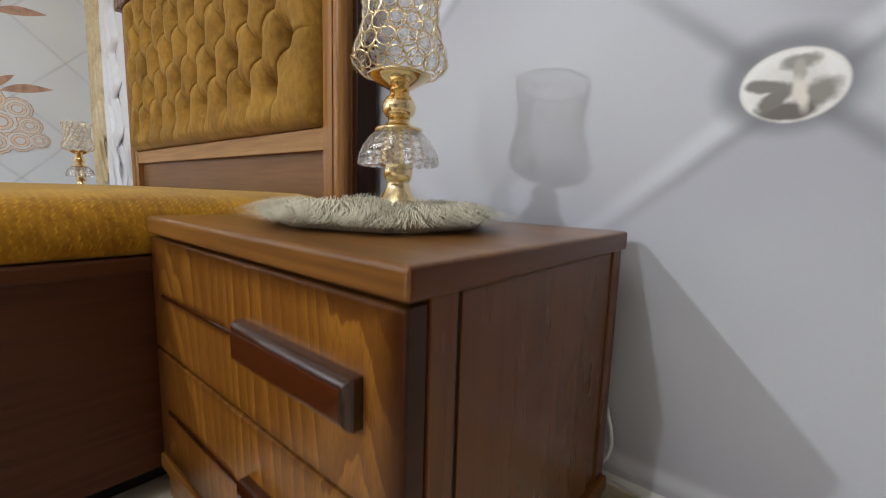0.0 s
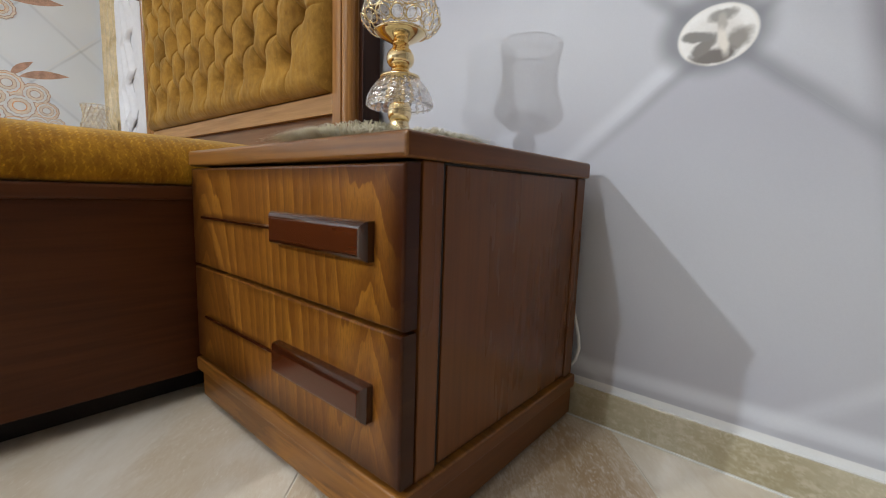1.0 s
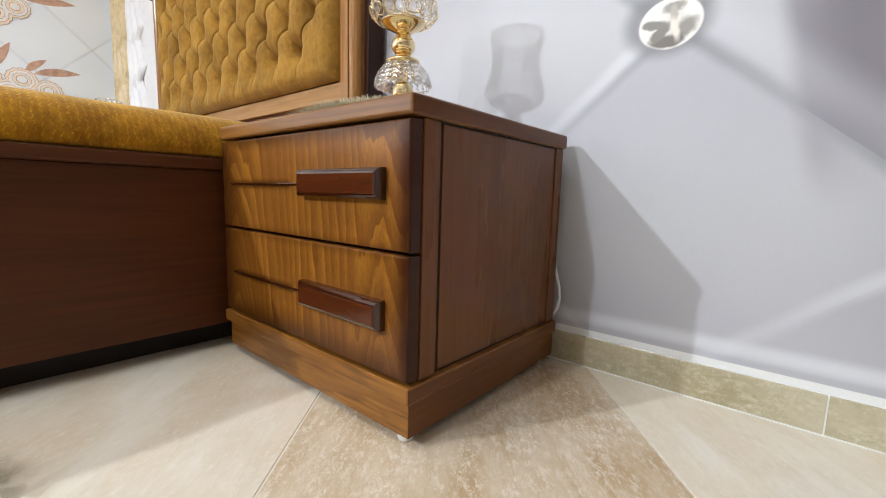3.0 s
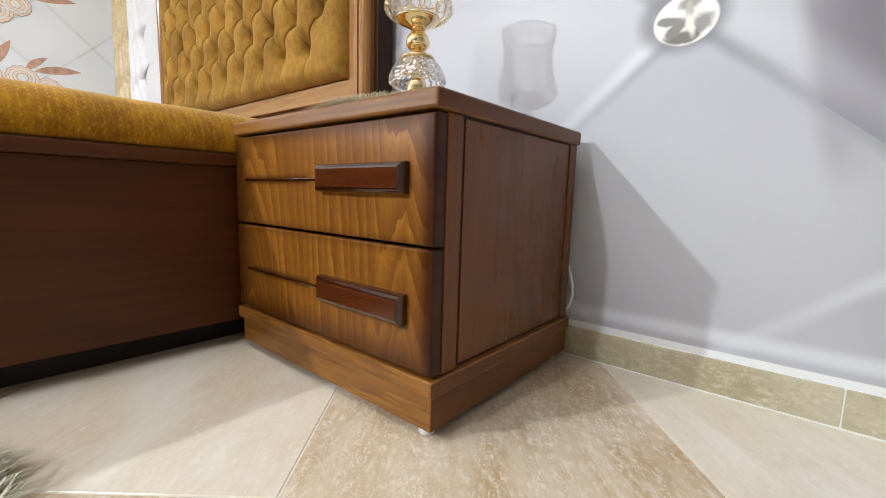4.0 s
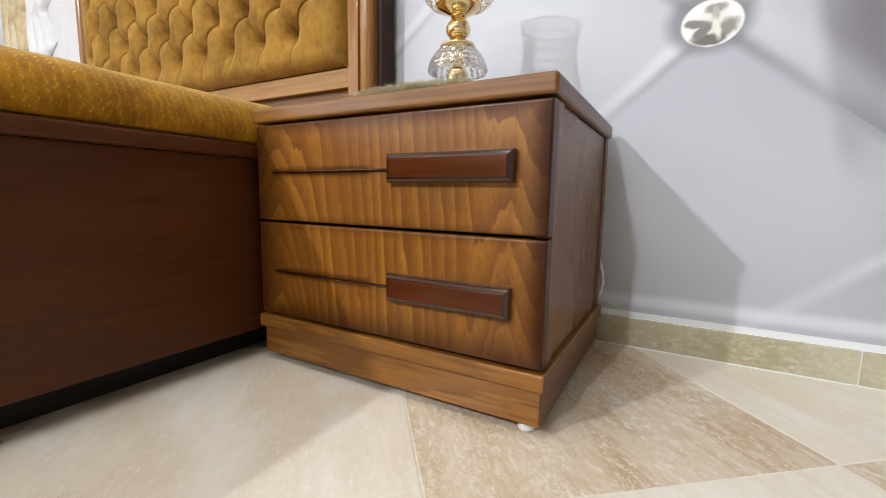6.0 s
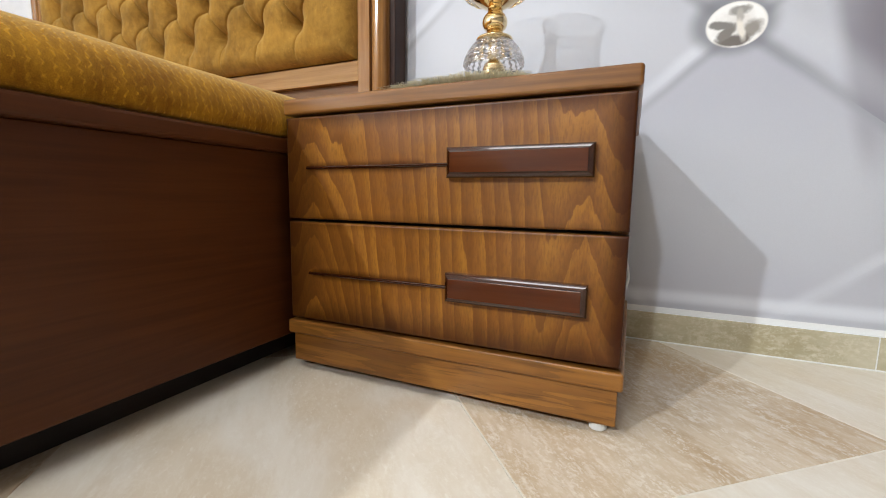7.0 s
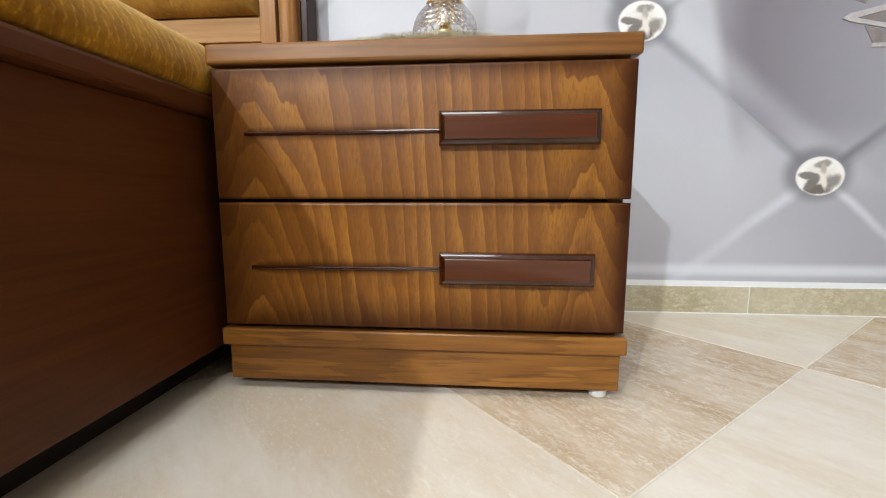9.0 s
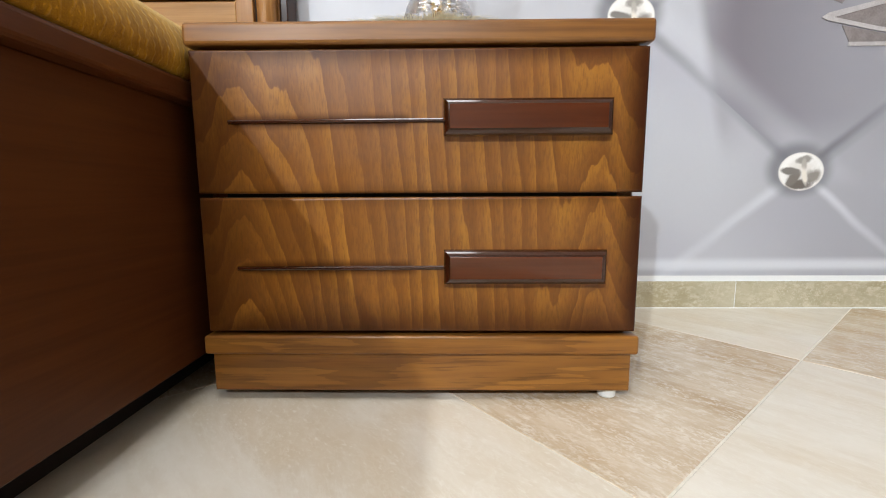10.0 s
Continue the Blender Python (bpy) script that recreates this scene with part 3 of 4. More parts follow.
    shade_ends(part("plinth", bm, OAK, st, "oak plinth with running grain"))
    for fx in (-0.786, -0.238):
        for fy in (0.236 if fx > -0.5 else 0.262, 0.665):
            part("foot", lathe([(0.011, 0), (0.013, 0.002), (0.013, 0.012), (0.012, 0.016)], (fx, fy, 0), 16), NYLON, st, "white nylon glide")
    return st


nightstand = make_nightstand()
nightstand_far = copy_thing(nightstand, pose(-3.035, 0.45, 0))

cable = part("power_cable", tube([(-0.235, 0.705, 0.25), (-0.222, 0.706, 0.215), (-0.211, 0.707, 0.175), (-0.208, 0.707, 0.15), (-0.213, 0.706, 0.125), (-0.226, 0.704, 0.105), (-0.245, 0.703, 0.09), (-0.28, 0.702, 0.085)], 0.0035, 10),
             CABLE, None, "", True)
tagged(cable, "white power cable looped behind the nightstand", "cable")


# ---- crystal lamps ----
SHADE = [(0.212, 0.047), (0.221, 0.062), (0.230, 0.0695), (0.250, 0.0665), (0.272, 0.0590), (0.300, 0.0545), (0.330, 0.0565), (0.362, 0.0640)]


def shade_radius(h):
    for (ha, ra), (hb, rb) in zip(SHADE, SHADE[1:]):
        if h <= hb:
            return ra + (rb - ra) * max(0, h - ha) / (hb - ha)
    return SHADE[-1][1]


def make_lamp(x, y, z):
    p = (x, y, z)
    lamp = thing("candle_lamp", "gold candle lamp with cut-crystal bowl and ring-mesh crystal shade", "lamp", p, "crystal lamps")
    part("foot", lathe([(0.053, 0), (0.054, 0.003), (0.052, 0.008), (0.045, 0.015), (0.034, 0.024), (0.025, 0.034), (0.020, 0.044), (0.0175, 0.052), (0.018, 0.055)], p, 40), GOLD, lamp, "flared polished gold foot", True)
    part("lower_knob", lathe([(0.018, 0.0555), (0.0200, 0.059), (0.0222, 0.066), (0.0225, 0.074), (0.0210, 0.082), (0.018, 0.088), (0.013, 0.090), (0.011, 0.128), (0.02, 0.131)], p, 32), GOLD, lamp, "", True)
    # the bowl: a bell of cut crystal with a wall 3 mm thick and rows of facets
    bm = bmesh.new()
    outer = [(0.0590, 0.086), (0.0602, 0.091), (0.0590, 0.098), (0.0555, 0.107), (0.0500, 0.116), (0.0420, 0.125), (0.034, 0.131)]
    inner = [(0.030, 0.129), (0.038, 0.122), (0.046, 0.113), (0.0515, 0.104), (0.055, 0.096), (0.0565, 0.090), (0.0572, 0.086)]
    outer = [row for a, b in zip(outer, outer[1:]) for row in (a, ((a[0] + b[0]) / 2 + 0.0005, (a[1] + b[1]) / 2))] + outer[-1:]
    facets = len(outer)
    rings = []
    for k, (r, h) in enumerate(outer + inner):
        h = 0.131 - (0.131 - h) * 1.16
        ring = []
        for i in range(44):
            a = math.tau * (i + (0.5 if k % 2 else 0)) / 44
            q = r * (1 + (0.045 if (i + k) % 2 else -0.025) * (0 < k < facets))
            ring.append(bm.verts.new((x + q * math.cos(a), y + q * math.sin(a), z + h)))
        rings.append(ring)
    rings.append(rings[0])
    for k, (lo, hi) in enumerate(zip(rings, rings[1:])):
        for i in range(44):
            j = (i + 1) % 44
            if k == len(rings) - 2:
                bm.faces.new((lo[i], lo[j], hi[j], hi[i]))
            elif k % 2 == 0:
                bm.faces.new((lo[i], lo[j], hi[i]))
                bm.faces.new((lo[j], hi[j], hi[i]))
            else:
                bm.faces.new((lo[i], hi[j], hi[i]))
                bm.faces.new((lo[i], lo[j], hi[j]))
    bmesh.ops.recalc_face_normals(bm, faces=bm.faces)
    part("bowl", bm, GLASS, lamp, "faceted clear crystal bowl")
    part("collar", lathe([(0.020, 0.131), (0.035, 0.1315), (0.0375, 0.1335), (0.036, 0.137), (0.024, 0.140), (0.0175, 0.146), (0.0165, 0.152)], p, 32), GOLD, lamp, "", True)
    part("upper_knob", lathe([(0.0165, 0.1522), (0.021, 0.155), (0.0248, 0.161), (0.0258, 0.168), (0.0245, 0.175), (0.020, 0.182), (0.0155, 0.186), (0.015, 0.193)], p, 32), GOLD, lamp, "", True)
    part("cup", lathe([(0.015, 0.1932), (0.020, 0.196), (0.028, 0.200), (0.037, 0.205), (0.0445, 0.211), (0.047, 0.215), (0.046, 0.217), (0.040, 0.2165), (0.02, 0.214)], p, 40), GOLD, lamp, "polished gold cup", True)
    ring = bmesh.new()
    prof = []
    for i in range(14):
        a = math.tau * i / 14
        prof.append([ring.verts.new(((0.0122 + 0.0012 * math.cos(b)) * math.cos(a), 0.0012 * math.sin(b), (0.0122 + 0.0012 * math.cos(b)) * math.sin(a))) for b in (0, 1.57, 3.14, 4.71)])
    for i in range(14):
        for k in range(4):
            ring.faces.new((prof[i][k], prof[i][(k + 1) % 4], prof[(i + 1) % 14][(k + 1) % 4], prof[(i + 1) % 14][k]))
    bmesh.ops.recalc_face_normals(ring, faces=ring.faces)
    ring_me = bpy.data.meshes.new("ring")
    ring.to_mesh(ring_me)
    ring.free()
    ring_me.shade_smooth()
    ring_me.materials.append(PALE_GOLD)
    bead = bmesh.new()
    bmesh.ops.create_icosphere(bead, subdivisions=1, radius=1.0, matrix=Matrix.Diagonal((0.0103, 0.0055, 0.0103, 1)))
    bead_me = bpy.data.meshes.new("bead")
    bead.to_mesh(bead_me)
    bead.free()
    bead_me.materials.append(BEAD_GLASS)
    def hoop(h):
        r = shade_radius(h)
        return tube([(x + r * math.cos(a), y + r * math.sin(a), z + h) for a in [math.tau * k / 40 for k in range(41)]], 0.0013, 6)
    shade = part("shade", hoop(0.213), PALE_GOLD, lamp, "gold wire shade of linked rings holding crystal beads")
    part("hoop", hoop(0.361), PALE_GOLD, shade)
    count = 15
    for row in range(6):
        h = 0.225 + 0.0248 * row
        r = shade_radius(h)
        tilt = math.atan2(shade_radius(h + 0.008) - shade_radius(h - 0.008), 0.016)
        for i in range(count):
            a = math.tau * (i + 0.5 * (row % 2)) / count
            m = Matrix.Translation((r * math.cos(a), r * math.sin(a), h)) @ Matrix.Rotation(a - math.pi / 2, 4, "Z") @ Matrix.Rotation(-tilt, 4, "X") @ Matrix.Diagonal((r / 0.0575, 1, 1.08, 1))
            for name, me in (("ring", ring_me), ("bead", bead_me)):
                o = new(name, me)
                o.parent = shade
                o.matrix_local = m
    return lamp


MAT = (-0.495, 0.435, 0.519)
lamp = make_lamp(-0.49, 0.462, 0.529)
lamp_far = copy_thing(lamp, pose(-3.0, 0.475, 0.5185))


# ---- fur ----
def fur(name, place, rx, ry, thick, count, length, material, lab, cat, seed, width=0.0011, rise=1.0):
    """A pelt: a backing with thousands of bent, tapering tufts of hair."""
    rnd = random.Random(seed)
    pelt = thing(name, lab, cat, place)
    outline = [1 + 0.05 * math.sin(3 * k + seed) + 0.04 * math.sin(7 * k) for k in [math.tau * i / 48 for i in range(48)]]
    bm = bmesh.new()
    for lo, hi in ((0, thick),):
        a = [bm.verts.new((place[0] + 0.88 * rx * o * math.cos(math.tau * i / 48), place[1] + 0.88 * ry * o * math.sin(math.tau * i / 48), place[2] + lo)) for i, o in enumerate(outline)]
        b = [bm.verts.new((v.co.x * 0.9 + place[0] * 0.1, v.co.y * 0.9 + place[1] * 0.1, place[2] + hi)) for v in a]
        for i in range(48):
            bm.faces.new((a[i], a[(i + 1) % 48], b[(i + 1) % 48], b[i]))
        bm.faces.new(b)
        bm.faces.new(a[::-1])
    part("backing", bm, material, pelt)
    verts, faces = [], []
    for _ in range(count):
        t, k = rnd.random() * math.tau, rnd.random() ** 0.42
        o = outline[int(t / math.tau * 48) % 48]
        bx, by = rx * o * k * math.cos(t), ry * o * k * math.sin(t)
        out = 0.75 + 0.55 * k ** 2
        clump = noise.noise(Vector((bx * 16, by * 16, seed)))
        head = t + (clump * 3.0 + rnd.gauss(0, 0.5)) * (1.1 - 0.7 * k ** 3)
        ln = length * rnd.uniform(0.45, 1.3) * (1 + 0.45 * clump)
        dx, dy = math.cos(head), math.sin(head)
        w = width * rnd.uniform(0.6, 1.2)
        sx, sy = -dy * w, dx * w
        i = len(verts)
        for f, lean, up in ((0.0, 0.0, 0.0), (0.5, 0.28 * out, 0.40), (1.0, 0.72 * out, 0.74 - 0.52 * min(1, out * 0.8))):
            px, py, pz = bx + dx * ln * lean, by + dy * ln * lean, max(0.001 + 0.002 * f, (thick + ln * up * rise) * (1 - 0.3 * k ** 6))
            s = 1 - 0.55 * f
            if f < 1:
                verts += [(px - sx * s, py - sy * s, pz), (px + sx * s, py + sy * s, pz)]
            else:
                verts.append((px, py, pz))
        faces += [(i, i + 1, i + 3, i + 2), (i + 2, i + 3, i + 4)]
    me = bpy.data.meshes.new("pile")
    me.from_pydata(verts, [], faces)
    me.materials.append(material)
    pile = new("pile", me)
    pile.parent = pelt
    tagged(pile, "long soft pile", kind="stuff")
    return pelt


fur("fur_mat", MAT, 0.155, 0.155, 0.003, 16000, 0.060, FUR, "round sage-grey faux fur mat lying under the crystal lamp", "mat", 3, 0.00085, 1.1)
fur("fur_rug", (-0.43, -0.515, 0.0015), 0.30, 0.30, 0.010, 14000, 0.055, FUR_RUG, "round olive-grey shaggy fur rug on the marble floor", "rug", 8, 0.0018)


# ---- bed ----
bed = thing("bed", "double bed with tufted mustard velvet headboard and brown wooden frame", "bed", (-1.76, -0.4, 0))
BX0, BX1, BY0 = -2.676, -0.8435, -1.42
for xa, xb, cap0, cap1 in ((BX1 - 0.025, BX1, BX1 - 0.04, -0.8195), (BX0, BX0 + 0.025, BX0 - 0.025, BX0 + 0.04)):
    part("side_board", box((xa, BY0, 0.056), (xb, 0.636, 0.4225), 0.0015, 1), WALNUT_LONG, bed, "dark brown side board")
    part("side_rail", box((cap0, BY0 - 0.02, 0.4225), (cap1, 0.636, 0.4505), 0.006, 3), WALNUT_LONG, bed, "dark brown rounded rail")
part("foot_board", box((BX0 + 0.026, BY0, 0.056), (BX1 - 0.026, BY0 + 0.025, 0.4225), 0.0015, 1), WALNUT_LONG, bed)
part("foot_rail", box((BX0 + 0.042, BY0 - 0.02, 0.4225), (BX1 - 0.042, BY0 + 0.04, 0.4505), 0.006, 3), WALNUT_LONG, bed)
# base coloured black to put in the shade under the bed
part("base", box((BX0 + 0.06, BY0 + 0.06, 0.0), (BX1 - 0.06, 0.60, 0.40)), GAP_SHADE, bed, "recessed base, black for the shade under the bed")

# headboard: rail, stiles, half-round columns, cap, back board, tufted panel
PX0, PX1, PZ0, PZ1 = -2.550, -0.945, 0.725, 1.40
part("back_board", box((PX0 - 0.09, 0.650, 0.10), (PX1 + 0.09, 0.700, PZ1), 0.001, 1), BACKBOARD, bed, "plain brown board")
part("lower_rail", box((PX0, 0.630, 0.668), (PX1, 0.6495, PZ0), 0.002, 2), BEECH, bed, "light brown rail")
for s, xe in ((1, PX1), (-1, PX0)):
    def span(a, b):
        return sorted((xe + s * a, xe + s * b))
    a, b = span(0.0005, 0.0395)
    part("stile", box((a, 0.628, 0.10), (b, 0.6495, PZ1), 0.002, 2), BEECH_UP, bed)
    a, b = span(0.0395, 0.0445)
    # black strip paints the groove's shade
    part("groove", box((a, 0.640, 0.10), (b, 0.6495, PZ1)), GAP_SHADE, bed)
    bm = bmesh.new()
    xc = xe + s * 0.0665
    ring = [(xc + 0.022 * math.cos(t), 0.640 - 0.022 * math.sin(t)) for t in [math.pi * k / 12 for k in range(13)]] + [(xc - 0.022, 0.6495), (xc + 0.022, 0.6495)]
    lo = [bm.verts.new((px, py, 0.10)) for px, py in ring]
    hi = [bm.verts.new((px, py, PZ1)) for px, py in ring]
    for i in range(len(ring)):
        j = (i + 1) % len(ring)
        bm.faces.new((lo[i], lo[j], hi[j], hi[i]))
    bm.faces.new(lo[::-1])
    bm.faces.new(hi)
    bmesh.ops.recalc_face_normals(bm, faces=bm.faces)
    part("column", bm, BEECH_UP, bed, "half-round glossy brown column")
    a, b = span(0.0905, 0.108)
    part("side_cheek", box((a, 0.652, 0.0), (b, 0.712, PZ1), 0.002, 2), DARK_WOOD, bed, "dark brown edge board")
part("cap_rail", box((PX0 - 0.125, 0.600, PZ1 + 0.0005), (PX1 + 0.125, 0.715, PZ1 + 0.055), 0.008, 3), WALNUT, bed, "brown moulded cap rail")

PITCH_X, PITCH_Z, NX, NZ = 0.0775, 0.115, -1.145, 0.845


def tuft_depth(px, pz):
    p, q = (px - NX) / PITCH_X, (pz - NZ) / PITCH_Z
    if p > 1 or p < -17:
        seams = [((q - 1) / 2, 0.22)] if 0 <= q <= 4 else []
    elif q < 0 or q > 4:
        seams = [(p / 2, 0.155)]
    else:
        seams = [((p + q) / 2, 0.128), ((p - q) / 2, 0.128)]
    fold = max([math.exp(-abs(k - round(k)) * w / 0.0022) for k, w in seams] + [0.0])
    sag = sum((1 - 2 * abs(k - round(k))) ** 2.2 for k, w in seams) / 2
    near = min((px - PX0) * 0.45, PX1 - px, pz - PZ0 + 0.004, PZ1 - pz)
    rim = math.sqrt(max(0.0, 1 - (1 - min(1.0, max(0.0, near) / 0.05)) ** 2))
    pucker = 0.0
    iq = round(q)
    for jq in (iq - 1, iq, iq + 1):
        if 0 <= jq <= 4:
            ip = 2 * round((p - jq % 2) / 2) + jq % 2
            if -17 <= ip <= 1:
                d = math.hypot((p - ip) * PITCH_X, (q - jq) * PITCH_Z * 0.85)
                pucker = max(pucker, math.exp(-(d / 0.0235) ** 1.35))
    crumple = 0.004 * noise.noise(Vector((px * 14, pz * 14, 2.0))) + 0.0016 * noise.noise(Vector((px * 50, pz * 30, 5.0)))
    return max(0.001, rim * (0.062 + crumple - (0.016 * fold + 0.012 * sag) * min(1.0, max(0.15, near / 0.09))) - 0.058 * pucker)


bm = sheet(620, 250, lambda u, v: (PX0 + (PX1 - PX0) * u, 0.649 - tuft_depth(PX0 + (PX1 - PX0) * u, PZ0 + (PZ1 - PZ0) * v), PZ0 + (PZ1 - PZ0) * v))
panel = part("tufted_panel", bm, MUSTARD, bed, "deep-buttoned mustard velvet panel", True)
knob = bmesh.new()
bmesh.ops.create_uvsphere(knob, u_segments=10, v_segments=6, radius=1.0, matrix=Matrix.Diagonal((0.010, 0.005, 0.010, 1)))
knob_me = bpy.data.meshes.new("button")
knob.to_mesh(knob_me)
knob.free()
knob_me.shade_smooth()
knob_me.materials.append(MUSTARD)
for row in range(5):
    for col in range(-17, 2):
        if (col - row) % 2 == 0:
            o = new("button", knob_me)
            bx, bz = NX + col * PITCH_X, NZ + row * PITCH_Z
            o.parent = panel
            o.location = Vector((bx, 0.649 - tuft_depth(bx, bz) - 0.0015, bz)) - bed.location

# mattress in a crimped yellow cover
EDGE = [(0.020, 0.4512), (0.006, 0.455), (0.000, 0.466), (0.000, 0.482), (0.004, 0.500), (0.014, 0.518), (0.030, 0.533), (0.052, 0.544), (0.085, 0.5515), (0.14, 0.556), (0.3, 0.5585)]
MX0, MX1, MY0, MY1 = -2.700, -0.8195, -1.40, 0.615


def mattress_point(u, v):
    y = MY0 + (MY1 - MY0) * u
    k = min(y - MY0, MY1 - y)
    end = 1 - math.sqrt(max(0.0, 1 - (1 - min(1.0, k / 0.06)) ** 2))
    n = len(EDGE)
    i = min(int(round(v * (2 * n - 1))), 2 * n - 1)
    e, z = EDGE[i] if i < n else EDGE[2 * n - 1 - i]
    x = MX1 - e - 0.02 * end if i < n else MX0 + e + 0.02 * end
    top = (z - 0.4512) / 0.107
    z = z - 0.045 * end * top + 0.0022 * top * noise.noise(Vector((x * 5, y * 7, 1.0)))
    x += 0.0012 * noise.noise(Vector((x * 9, y * 11, z * 9)))
    return (x, y, z)


bm = sheet(160, 2 * len(EDGE) - 1, mattress_point)
bm.verts.ensure_lookup_table()
border = [e for e in bm.edges if e.is_boundary]
bmesh.ops.holes_fill(bm, edges=border, sides=0)
bmesh.ops.recalc_face_normals(bm, faces=bm.faces)
mattress = part("mattress", bm, YELLOW, None, "", True)
tagged(mattress, "mattress in crimped mustard-yellow velvet cover on the bed frame", "mattress")


# ---- curtain by the corner ----
def drape(name, x0, x1, y, z0, z1, folds, depth, zig, material, lab, parent, seed):
    """A pleated fall of cloth whose free edge steps down in ripples."""
    def place(u, v):
        z = z1 + (z0 - z1) * v
        step = (v * 7.6 + 0.2 * seed) % 1.0
        edge = zig * (1 - step if step > 0.22 else step / 0.22 * 0.78) * (0.4 + 0.6 * v)
        x = x0 + (x1 - x0 - edge) * u
        ripple = depth * (math.cos(u * folds * math.tau + 0.9 * math.sin(v * 7 + seed) * math.sin(math.pi * u)) - 1) * (0.55 + 0.45 * v)
        zz = z + 0.10 * (v ** 6) * math.sin(u * folds * math.tau) - 0.25 * v ** 4 * (1 - u)
        return (x, y + ripple, zz)
    return part(name, sheet(70, 110, place, 0.003), material, parent, lab, True)


curtain = thing("curtain", "gold and white satin swag curtain hanging in pleats by the corner", "curtain", (-3.5, 0.68, 0.75))
drape("gold_fall", -3.86, -3.42, 0.7235, 0.80, 2.55, 4, 0.020, 0.12, GOLD_CLOTH, "gold satin fall", curtain, 1)
drape("white_fall", -3.50, -3.13, 0.7195, 0.66, 2.55, 3, 0.015, 0.19, WHITE_CLOTH, "white satin fall with rippled edge", curtain, 2)
# added panel: stands in for the brightly lit wall and hides a pearl
drape("white_sheer", -3.24, -2.86, 0.7238, 0.40, 2.55, 2, 0.003, 0.0, WHITE_CLOTH, "flat white panel added over the bare wall to brighten it", curtain, 3)
drape("white_fall", -3.888, -3.83, 0.7235, 0.30, 2.55, 1, 0.012, 0.03, WHITE_CLOTH, "white satin edge", curtain, 4)
part("curtain_rail", box((-3.88, 0.60, 2.56), (-2.9, 0.70, 2.63), 0.006), PAINT, curtain)


# ---- printed motifs on the papers ----
def leaf_print(parent, y, z, ly, lz, width, material):
    a, d = Vector((y, z)), Vector((ly - y, lz - z))
    side = Vector((-d.y, d.x)).normalized() * width
    pts = []
    for k in range(13):
        t = k / 12
        pts.append(a + d * t + side * math.sin(math.pi * t ** 0.8) * (1 + 0.2 * t))
    for k in range(11, 0, -1):
        t = k / 12
        pts.append(a + d * t - side * 0.45 * math.sin(math.pi * t))
    part("leaf_print", flat([(LEFT_X + 0.0002, p.x, p.y) for p in pts], (0.001, 0, 0)), material, parent)


def rosette(parent, y, z, r, seed):
    for k, (rr, mat) in enumerate(((r, COPPER_INK), (r * 0.95, CREAM_INK), (r * 0.80, ORANGE_INK if seed % 3 == 0 else COPPER_INK), (r * 0.76, PEARL_INK), (r * 0.58, COPPER_INK), (r * 0.55, CREAM_INK), (r * 0.36, ORANGE_INK if seed % 3 == 2 else COPPER_INK), (r * 0.31, PEARL_INK))):
        wave = [(math.tau * i / 78, 1 + 0.03 * math.sin(13 * math.tau * i / 78 + seed)) for i in range(78)]
        pts = [(LEFT_X + 0.0003, y + rr * 1.1 * math.cos(t) * w, z + rr * math.sin(t) * w) for t, w in wave]
        part("petal_print", flat(pts, (0.0015 + 0.0009 * k + 0.00013 * seed, 0, 0)), mat, parent)


flowers = thing("flower_print", "copper leaves and cream jewelled flowers printed on pale blue wallpaper", "wall print", (LEFT_X, 0.2, 1.0), kind="structure")
for dz in (0.0, 0.47):
    leaf_print(flowers, 0.26, 1.12 + dz, 0.515, 1.17 + dz, 0.035, COPPER_INK)
    leaf_print(flowers, 0.22, 1.12 + dz, 0.335, 1.23 + dz, 0.028, COPPER_INK)
    leaf_print(flowers, 0.10, 1.14 + dz, 0.16, 1.30 + dz, 0.03, COPPER_INK)
    leaf_print(flowers, 0.0, 1.12 + dz, -0.22, 1.22 + dz, 0.035, COPPER_INK)
rnd = random.Random(5)
for k, (fy, fz, fr) in enumerate([(0.20, 1.07, 0.075), (0.33, 1.02, 0.07), (0.25, 0.93, 0.09), (0.38, 0.92, 0.06), (0.14, 0.98, 0.08), (0.33, 0.82, 0.07), (0.22, 0.80, 0.075), (0.42, 0.83, 0.05), (0.10, 0.86, 0.09), (0.0, 0.95, 0.1), (0.02, 1.06, 0.08),
                                  (0.20, 1.53, 0.07), (0.10, 1.47, 0.08), (0.02, 1.55, 0.08)]):
    rosette(flowers, fy, fz, fr, k)

fold_print = thing("fold_print", "white folded-ribbon motif printed on lilac wallpaper", "wall print", (0.5, WALL_Y, 0.7), kind="structure")


def strip_print(pts, material, lift):
    part("ribbon_print", flat([(px, WALL_Y - 0.0002, pz) for px, pz in pts], (0, -lift, 0)), material, fold_print)


strip_print([(0.44, 0.712), (0.56, 0.742), (0.72, 0.772), (0.72, 0.665), (0.60, 0.676)], GREY_INK, 0.0012)
strip_print([(0.475, 0.695), (0.60, 0.672), (0.72, 0.66), (0.72, 0.65), (0.497, 0.655)], GREY_INK, 0.0013)
strip_print([(0.43, 0.759), (0.455, 0.80), (0.50, 0.79), (0.47, 0.745)], GREY_INK, 0.0012)
strip_print([(0.424, 0.713), (0.44, 0.724), (0.56, 0.753), (0.72, 0.786), (0.72, 0.774), (0.56, 0.741), (0.445, 0.711)], RIBBON_INK, 0.0024)
strip_print([(0.424, 0.713), (0.445, 0.715), (0.56, 0.692), (0.72, 0.668), (0.72, 0.658), (0.56, 0.682), (0.44, 0.706)], RIBBON_INK, 0.0028)
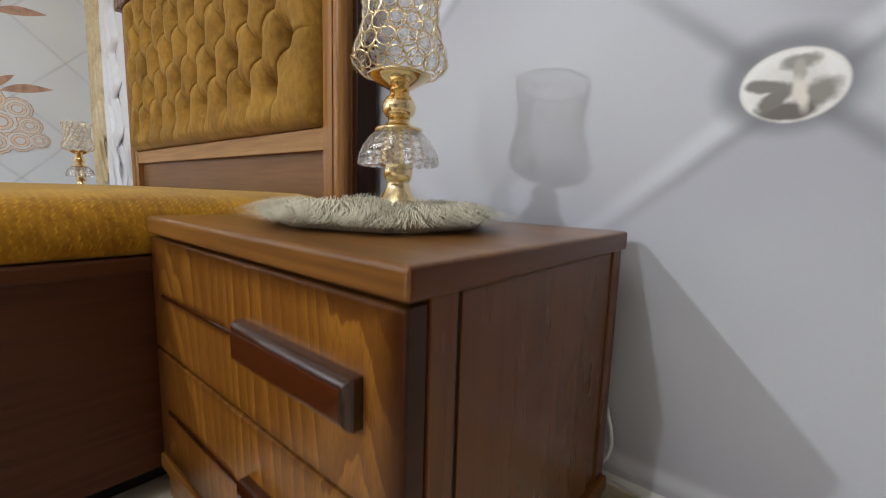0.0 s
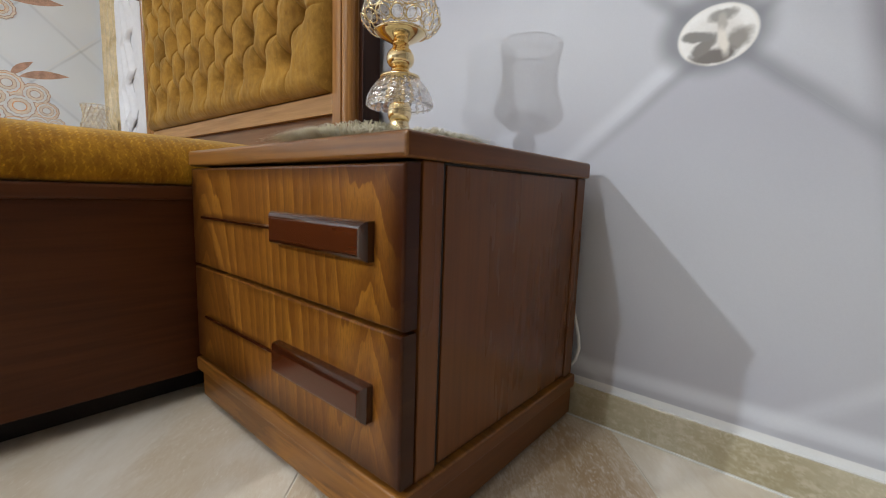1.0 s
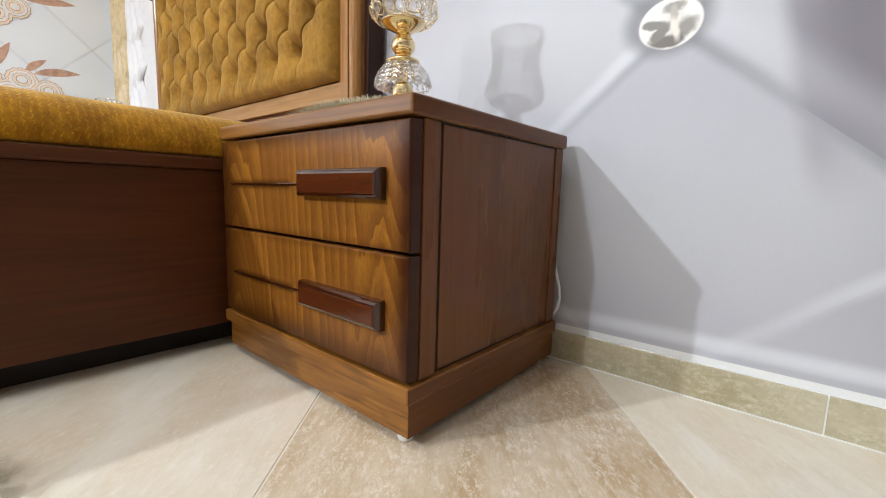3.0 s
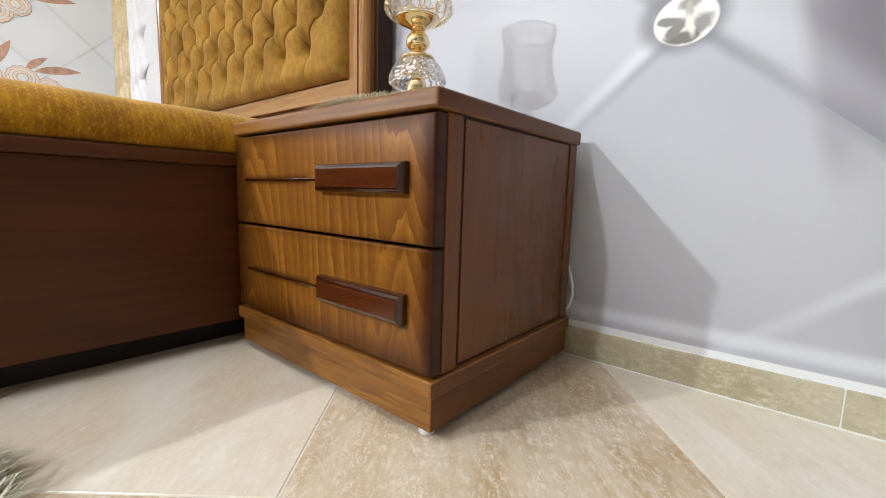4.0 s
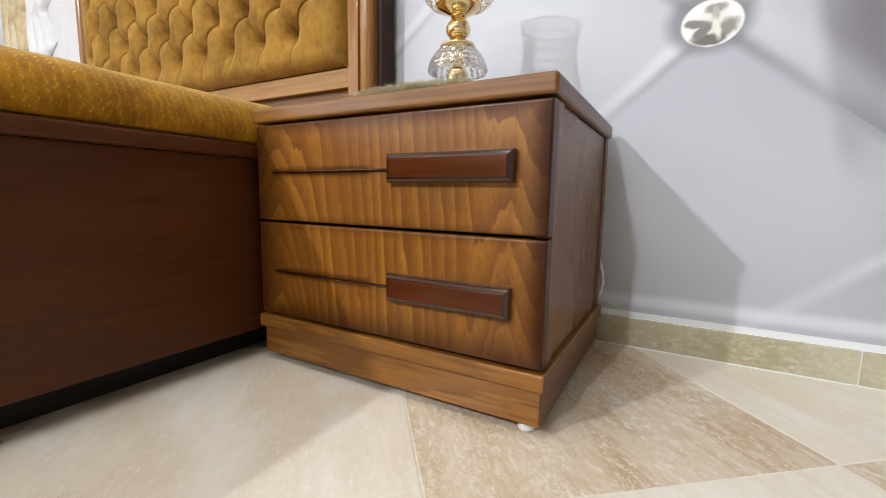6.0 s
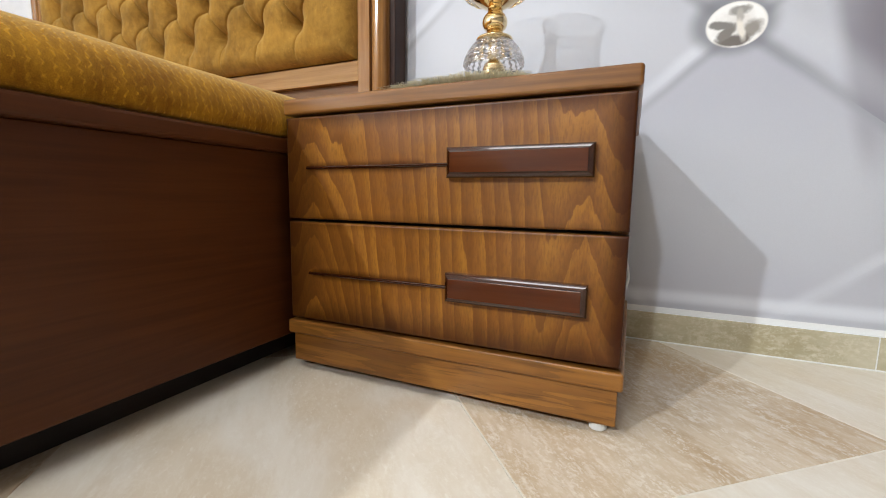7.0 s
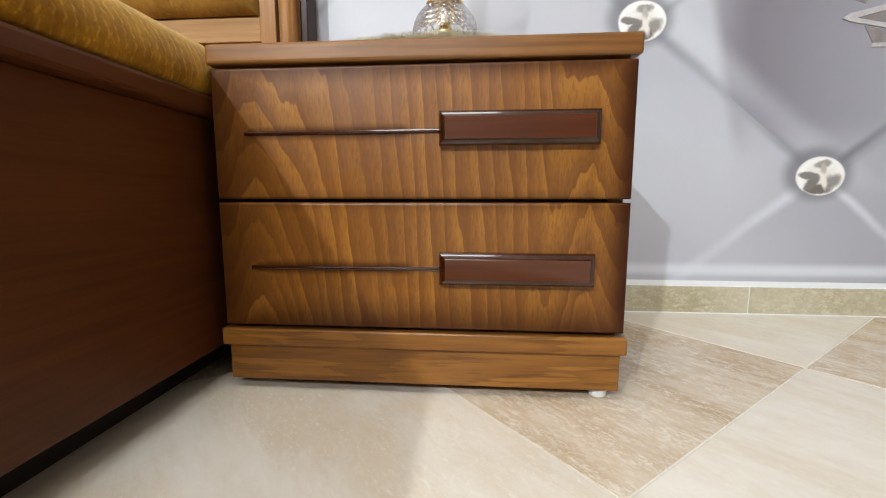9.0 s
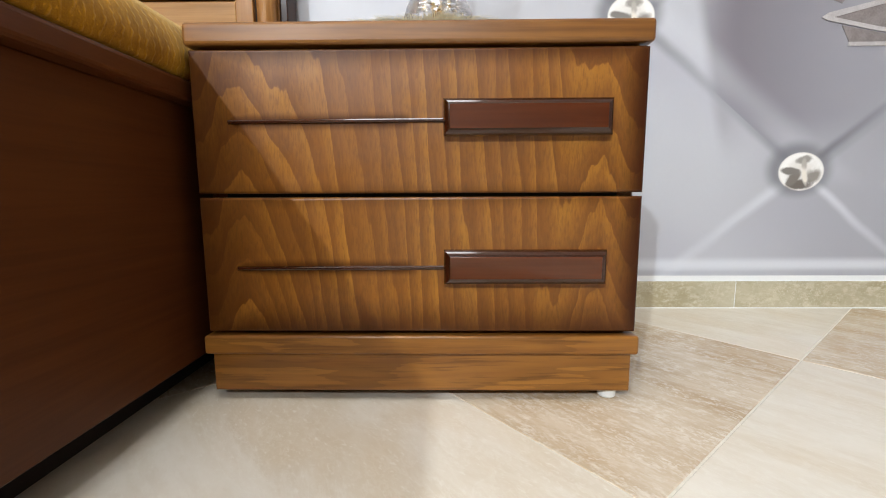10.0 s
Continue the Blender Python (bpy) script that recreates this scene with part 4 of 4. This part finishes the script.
strip_print([(0.494, 0.648), (0.494, 0.657), (0.72, 0.657), (0.72, 0.648)], RIBBON_INK, 0.0024)


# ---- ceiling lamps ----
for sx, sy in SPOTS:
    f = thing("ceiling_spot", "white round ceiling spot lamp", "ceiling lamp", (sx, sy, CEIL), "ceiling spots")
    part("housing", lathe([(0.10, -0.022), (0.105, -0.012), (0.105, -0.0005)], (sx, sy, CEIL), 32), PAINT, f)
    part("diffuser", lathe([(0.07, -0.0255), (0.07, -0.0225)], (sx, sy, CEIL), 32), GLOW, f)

# no such fixture is known; this panel only houses the added fill
f = thing("ceiling_panel", "square white ceiling panel added as unseen overhead fill", "ceiling lamp", (*FILL_PANEL, CEIL))
part("frame", box((FILL_PANEL[0] - 0.5, FILL_PANEL[1] - 0.5, CEIL - 0.024), (FILL_PANEL[0] + 0.5, FILL_PANEL[1] + 0.5, CEIL - 0.0005), 0.004), PAINT, f)
part("diffuser", box((FILL_PANEL[0] - 0.47, FILL_PANEL[1] - 0.47, CEIL - 0.028), (FILL_PANEL[0] + 0.47, FILL_PANEL[1] + 0.47, CEIL - 0.0245)), GLOW, f)


# ---- skirting and floor tiles ----
skirting = tagged(part("baseboard", box((LEFT_X, WALL_Y - 0.0136, 0), (RIGHT_X, WALL_Y - 0.0005, 0.0685)), NYLON), "olive-beige marble tile skirting with pale joints", "baseboard", kind="structure")
tagged(part("trim", box((LEFT_X, WALL_Y - 0.0185, -0.001), (RIGHT_X, WALL_Y - 0.0135, 0.0022), 0.0006, 1), NYLON), "white sealant line along the skirting", "trim", kind="structure")
TILE = 0.565
xs = 0.268 - TILE * 8
while xs < RIGHT_X:
    a, b = max(xs + 0.0012, LEFT_X), min(xs + TILE - 0.0012, RIGHT_X)
    if b - a > 0.02:
        part("tile", box((a, WALL_Y - 0.0145, 0.0005), (b, WALL_Y - 0.0102, 0.0702), 0.0006, 1), SKIRT_TILE, skirting)
    xs += TILE

ANGLE = radians(-50.0)
E1, E2 = Vector((math.cos(ANGLE), math.sin(ANGLE), 0)), Vector((-math.sin(ANGLE), math.cos(ANGLE), 0))
M0, N0 = -0.181, 0.358
tile_mesh = {}
for light in (True, False):
    bm = box((-TILE / 2 + 0.0011, -TILE / 2 + 0.0011, -0.009), (TILE / 2 - 0.0011, TILE / 2 - 0.0011, 0.0), 0.0012, 1)
    me = bpy.data.meshes.new("tile")
    bm.to_mesh(me)
    bm.free()
    me.materials.append(LIGHT_TILE if light else BROWN_TILE)
    tile_mesh[light] = me
for i in range(-10, 10):
    for j in range(-10, 10):
        c = E1 * (M0 + (i + 0.5) * TILE) + E2 * (N0 + (j + 0.5) * TILE)
        corners = [c + E1 * TILE / 2 * a + E2 * TILE / 2 * b for a in (-1, 1) for b in (-1, 1)]
        lo = (min(k.x for k in corners), min(k.y for k in corners))
        hi = (max(k.x for k in corners), max(k.y for k in corners))
        if hi[0] < LEFT_X or lo[0] > RIGHT_X or hi[1] < REAR_Y or lo[1] > WALL_Y:
            continue
        light = (i + j) % 2 != 0
        me = tile_mesh[light]
        m = Matrix.Translation(c) @ Matrix.Rotation(ANGLE, 4, "Z")
        if lo[0] < LEFT_X or hi[0] > RIGHT_X or lo[1] < REAR_Y or hi[1] > WALL_Y - 0.014:
            bm = bmesh.new()
            bm.from_mesh(me)
            bmesh.ops.transform(bm, matrix=m, verts=bm.verts)
            for co, no in (((LEFT_X, 0, 0), (-1, 0, 0)), ((RIGHT_X, 0, 0), (1, 0, 0)), ((0, REAR_Y, 0), (0, -1, 0)), ((0, WALL_Y - 0.0145, 0), (0, 1, 0))):
                bmesh.ops.bisect_plane(bm, geom=bm.verts[:] + bm.edges[:] + bm.faces[:], plane_co=co, plane_no=no, clear_outer=True)
            if len(bm.faces) < 2:
                bm.free()
                continue
            bmesh.ops.transform(bm, matrix=m.inverted(), verts=bm.verts)
            own = bpy.data.meshes.new("tile")
            bm.to_mesh(own)
            bm.free()
            own.materials.append(LIGHT_TILE if light else BROWN_TILE)
            me = own
        o = new("tile", me)
        o.parent = floor
        o.matrix_local = m
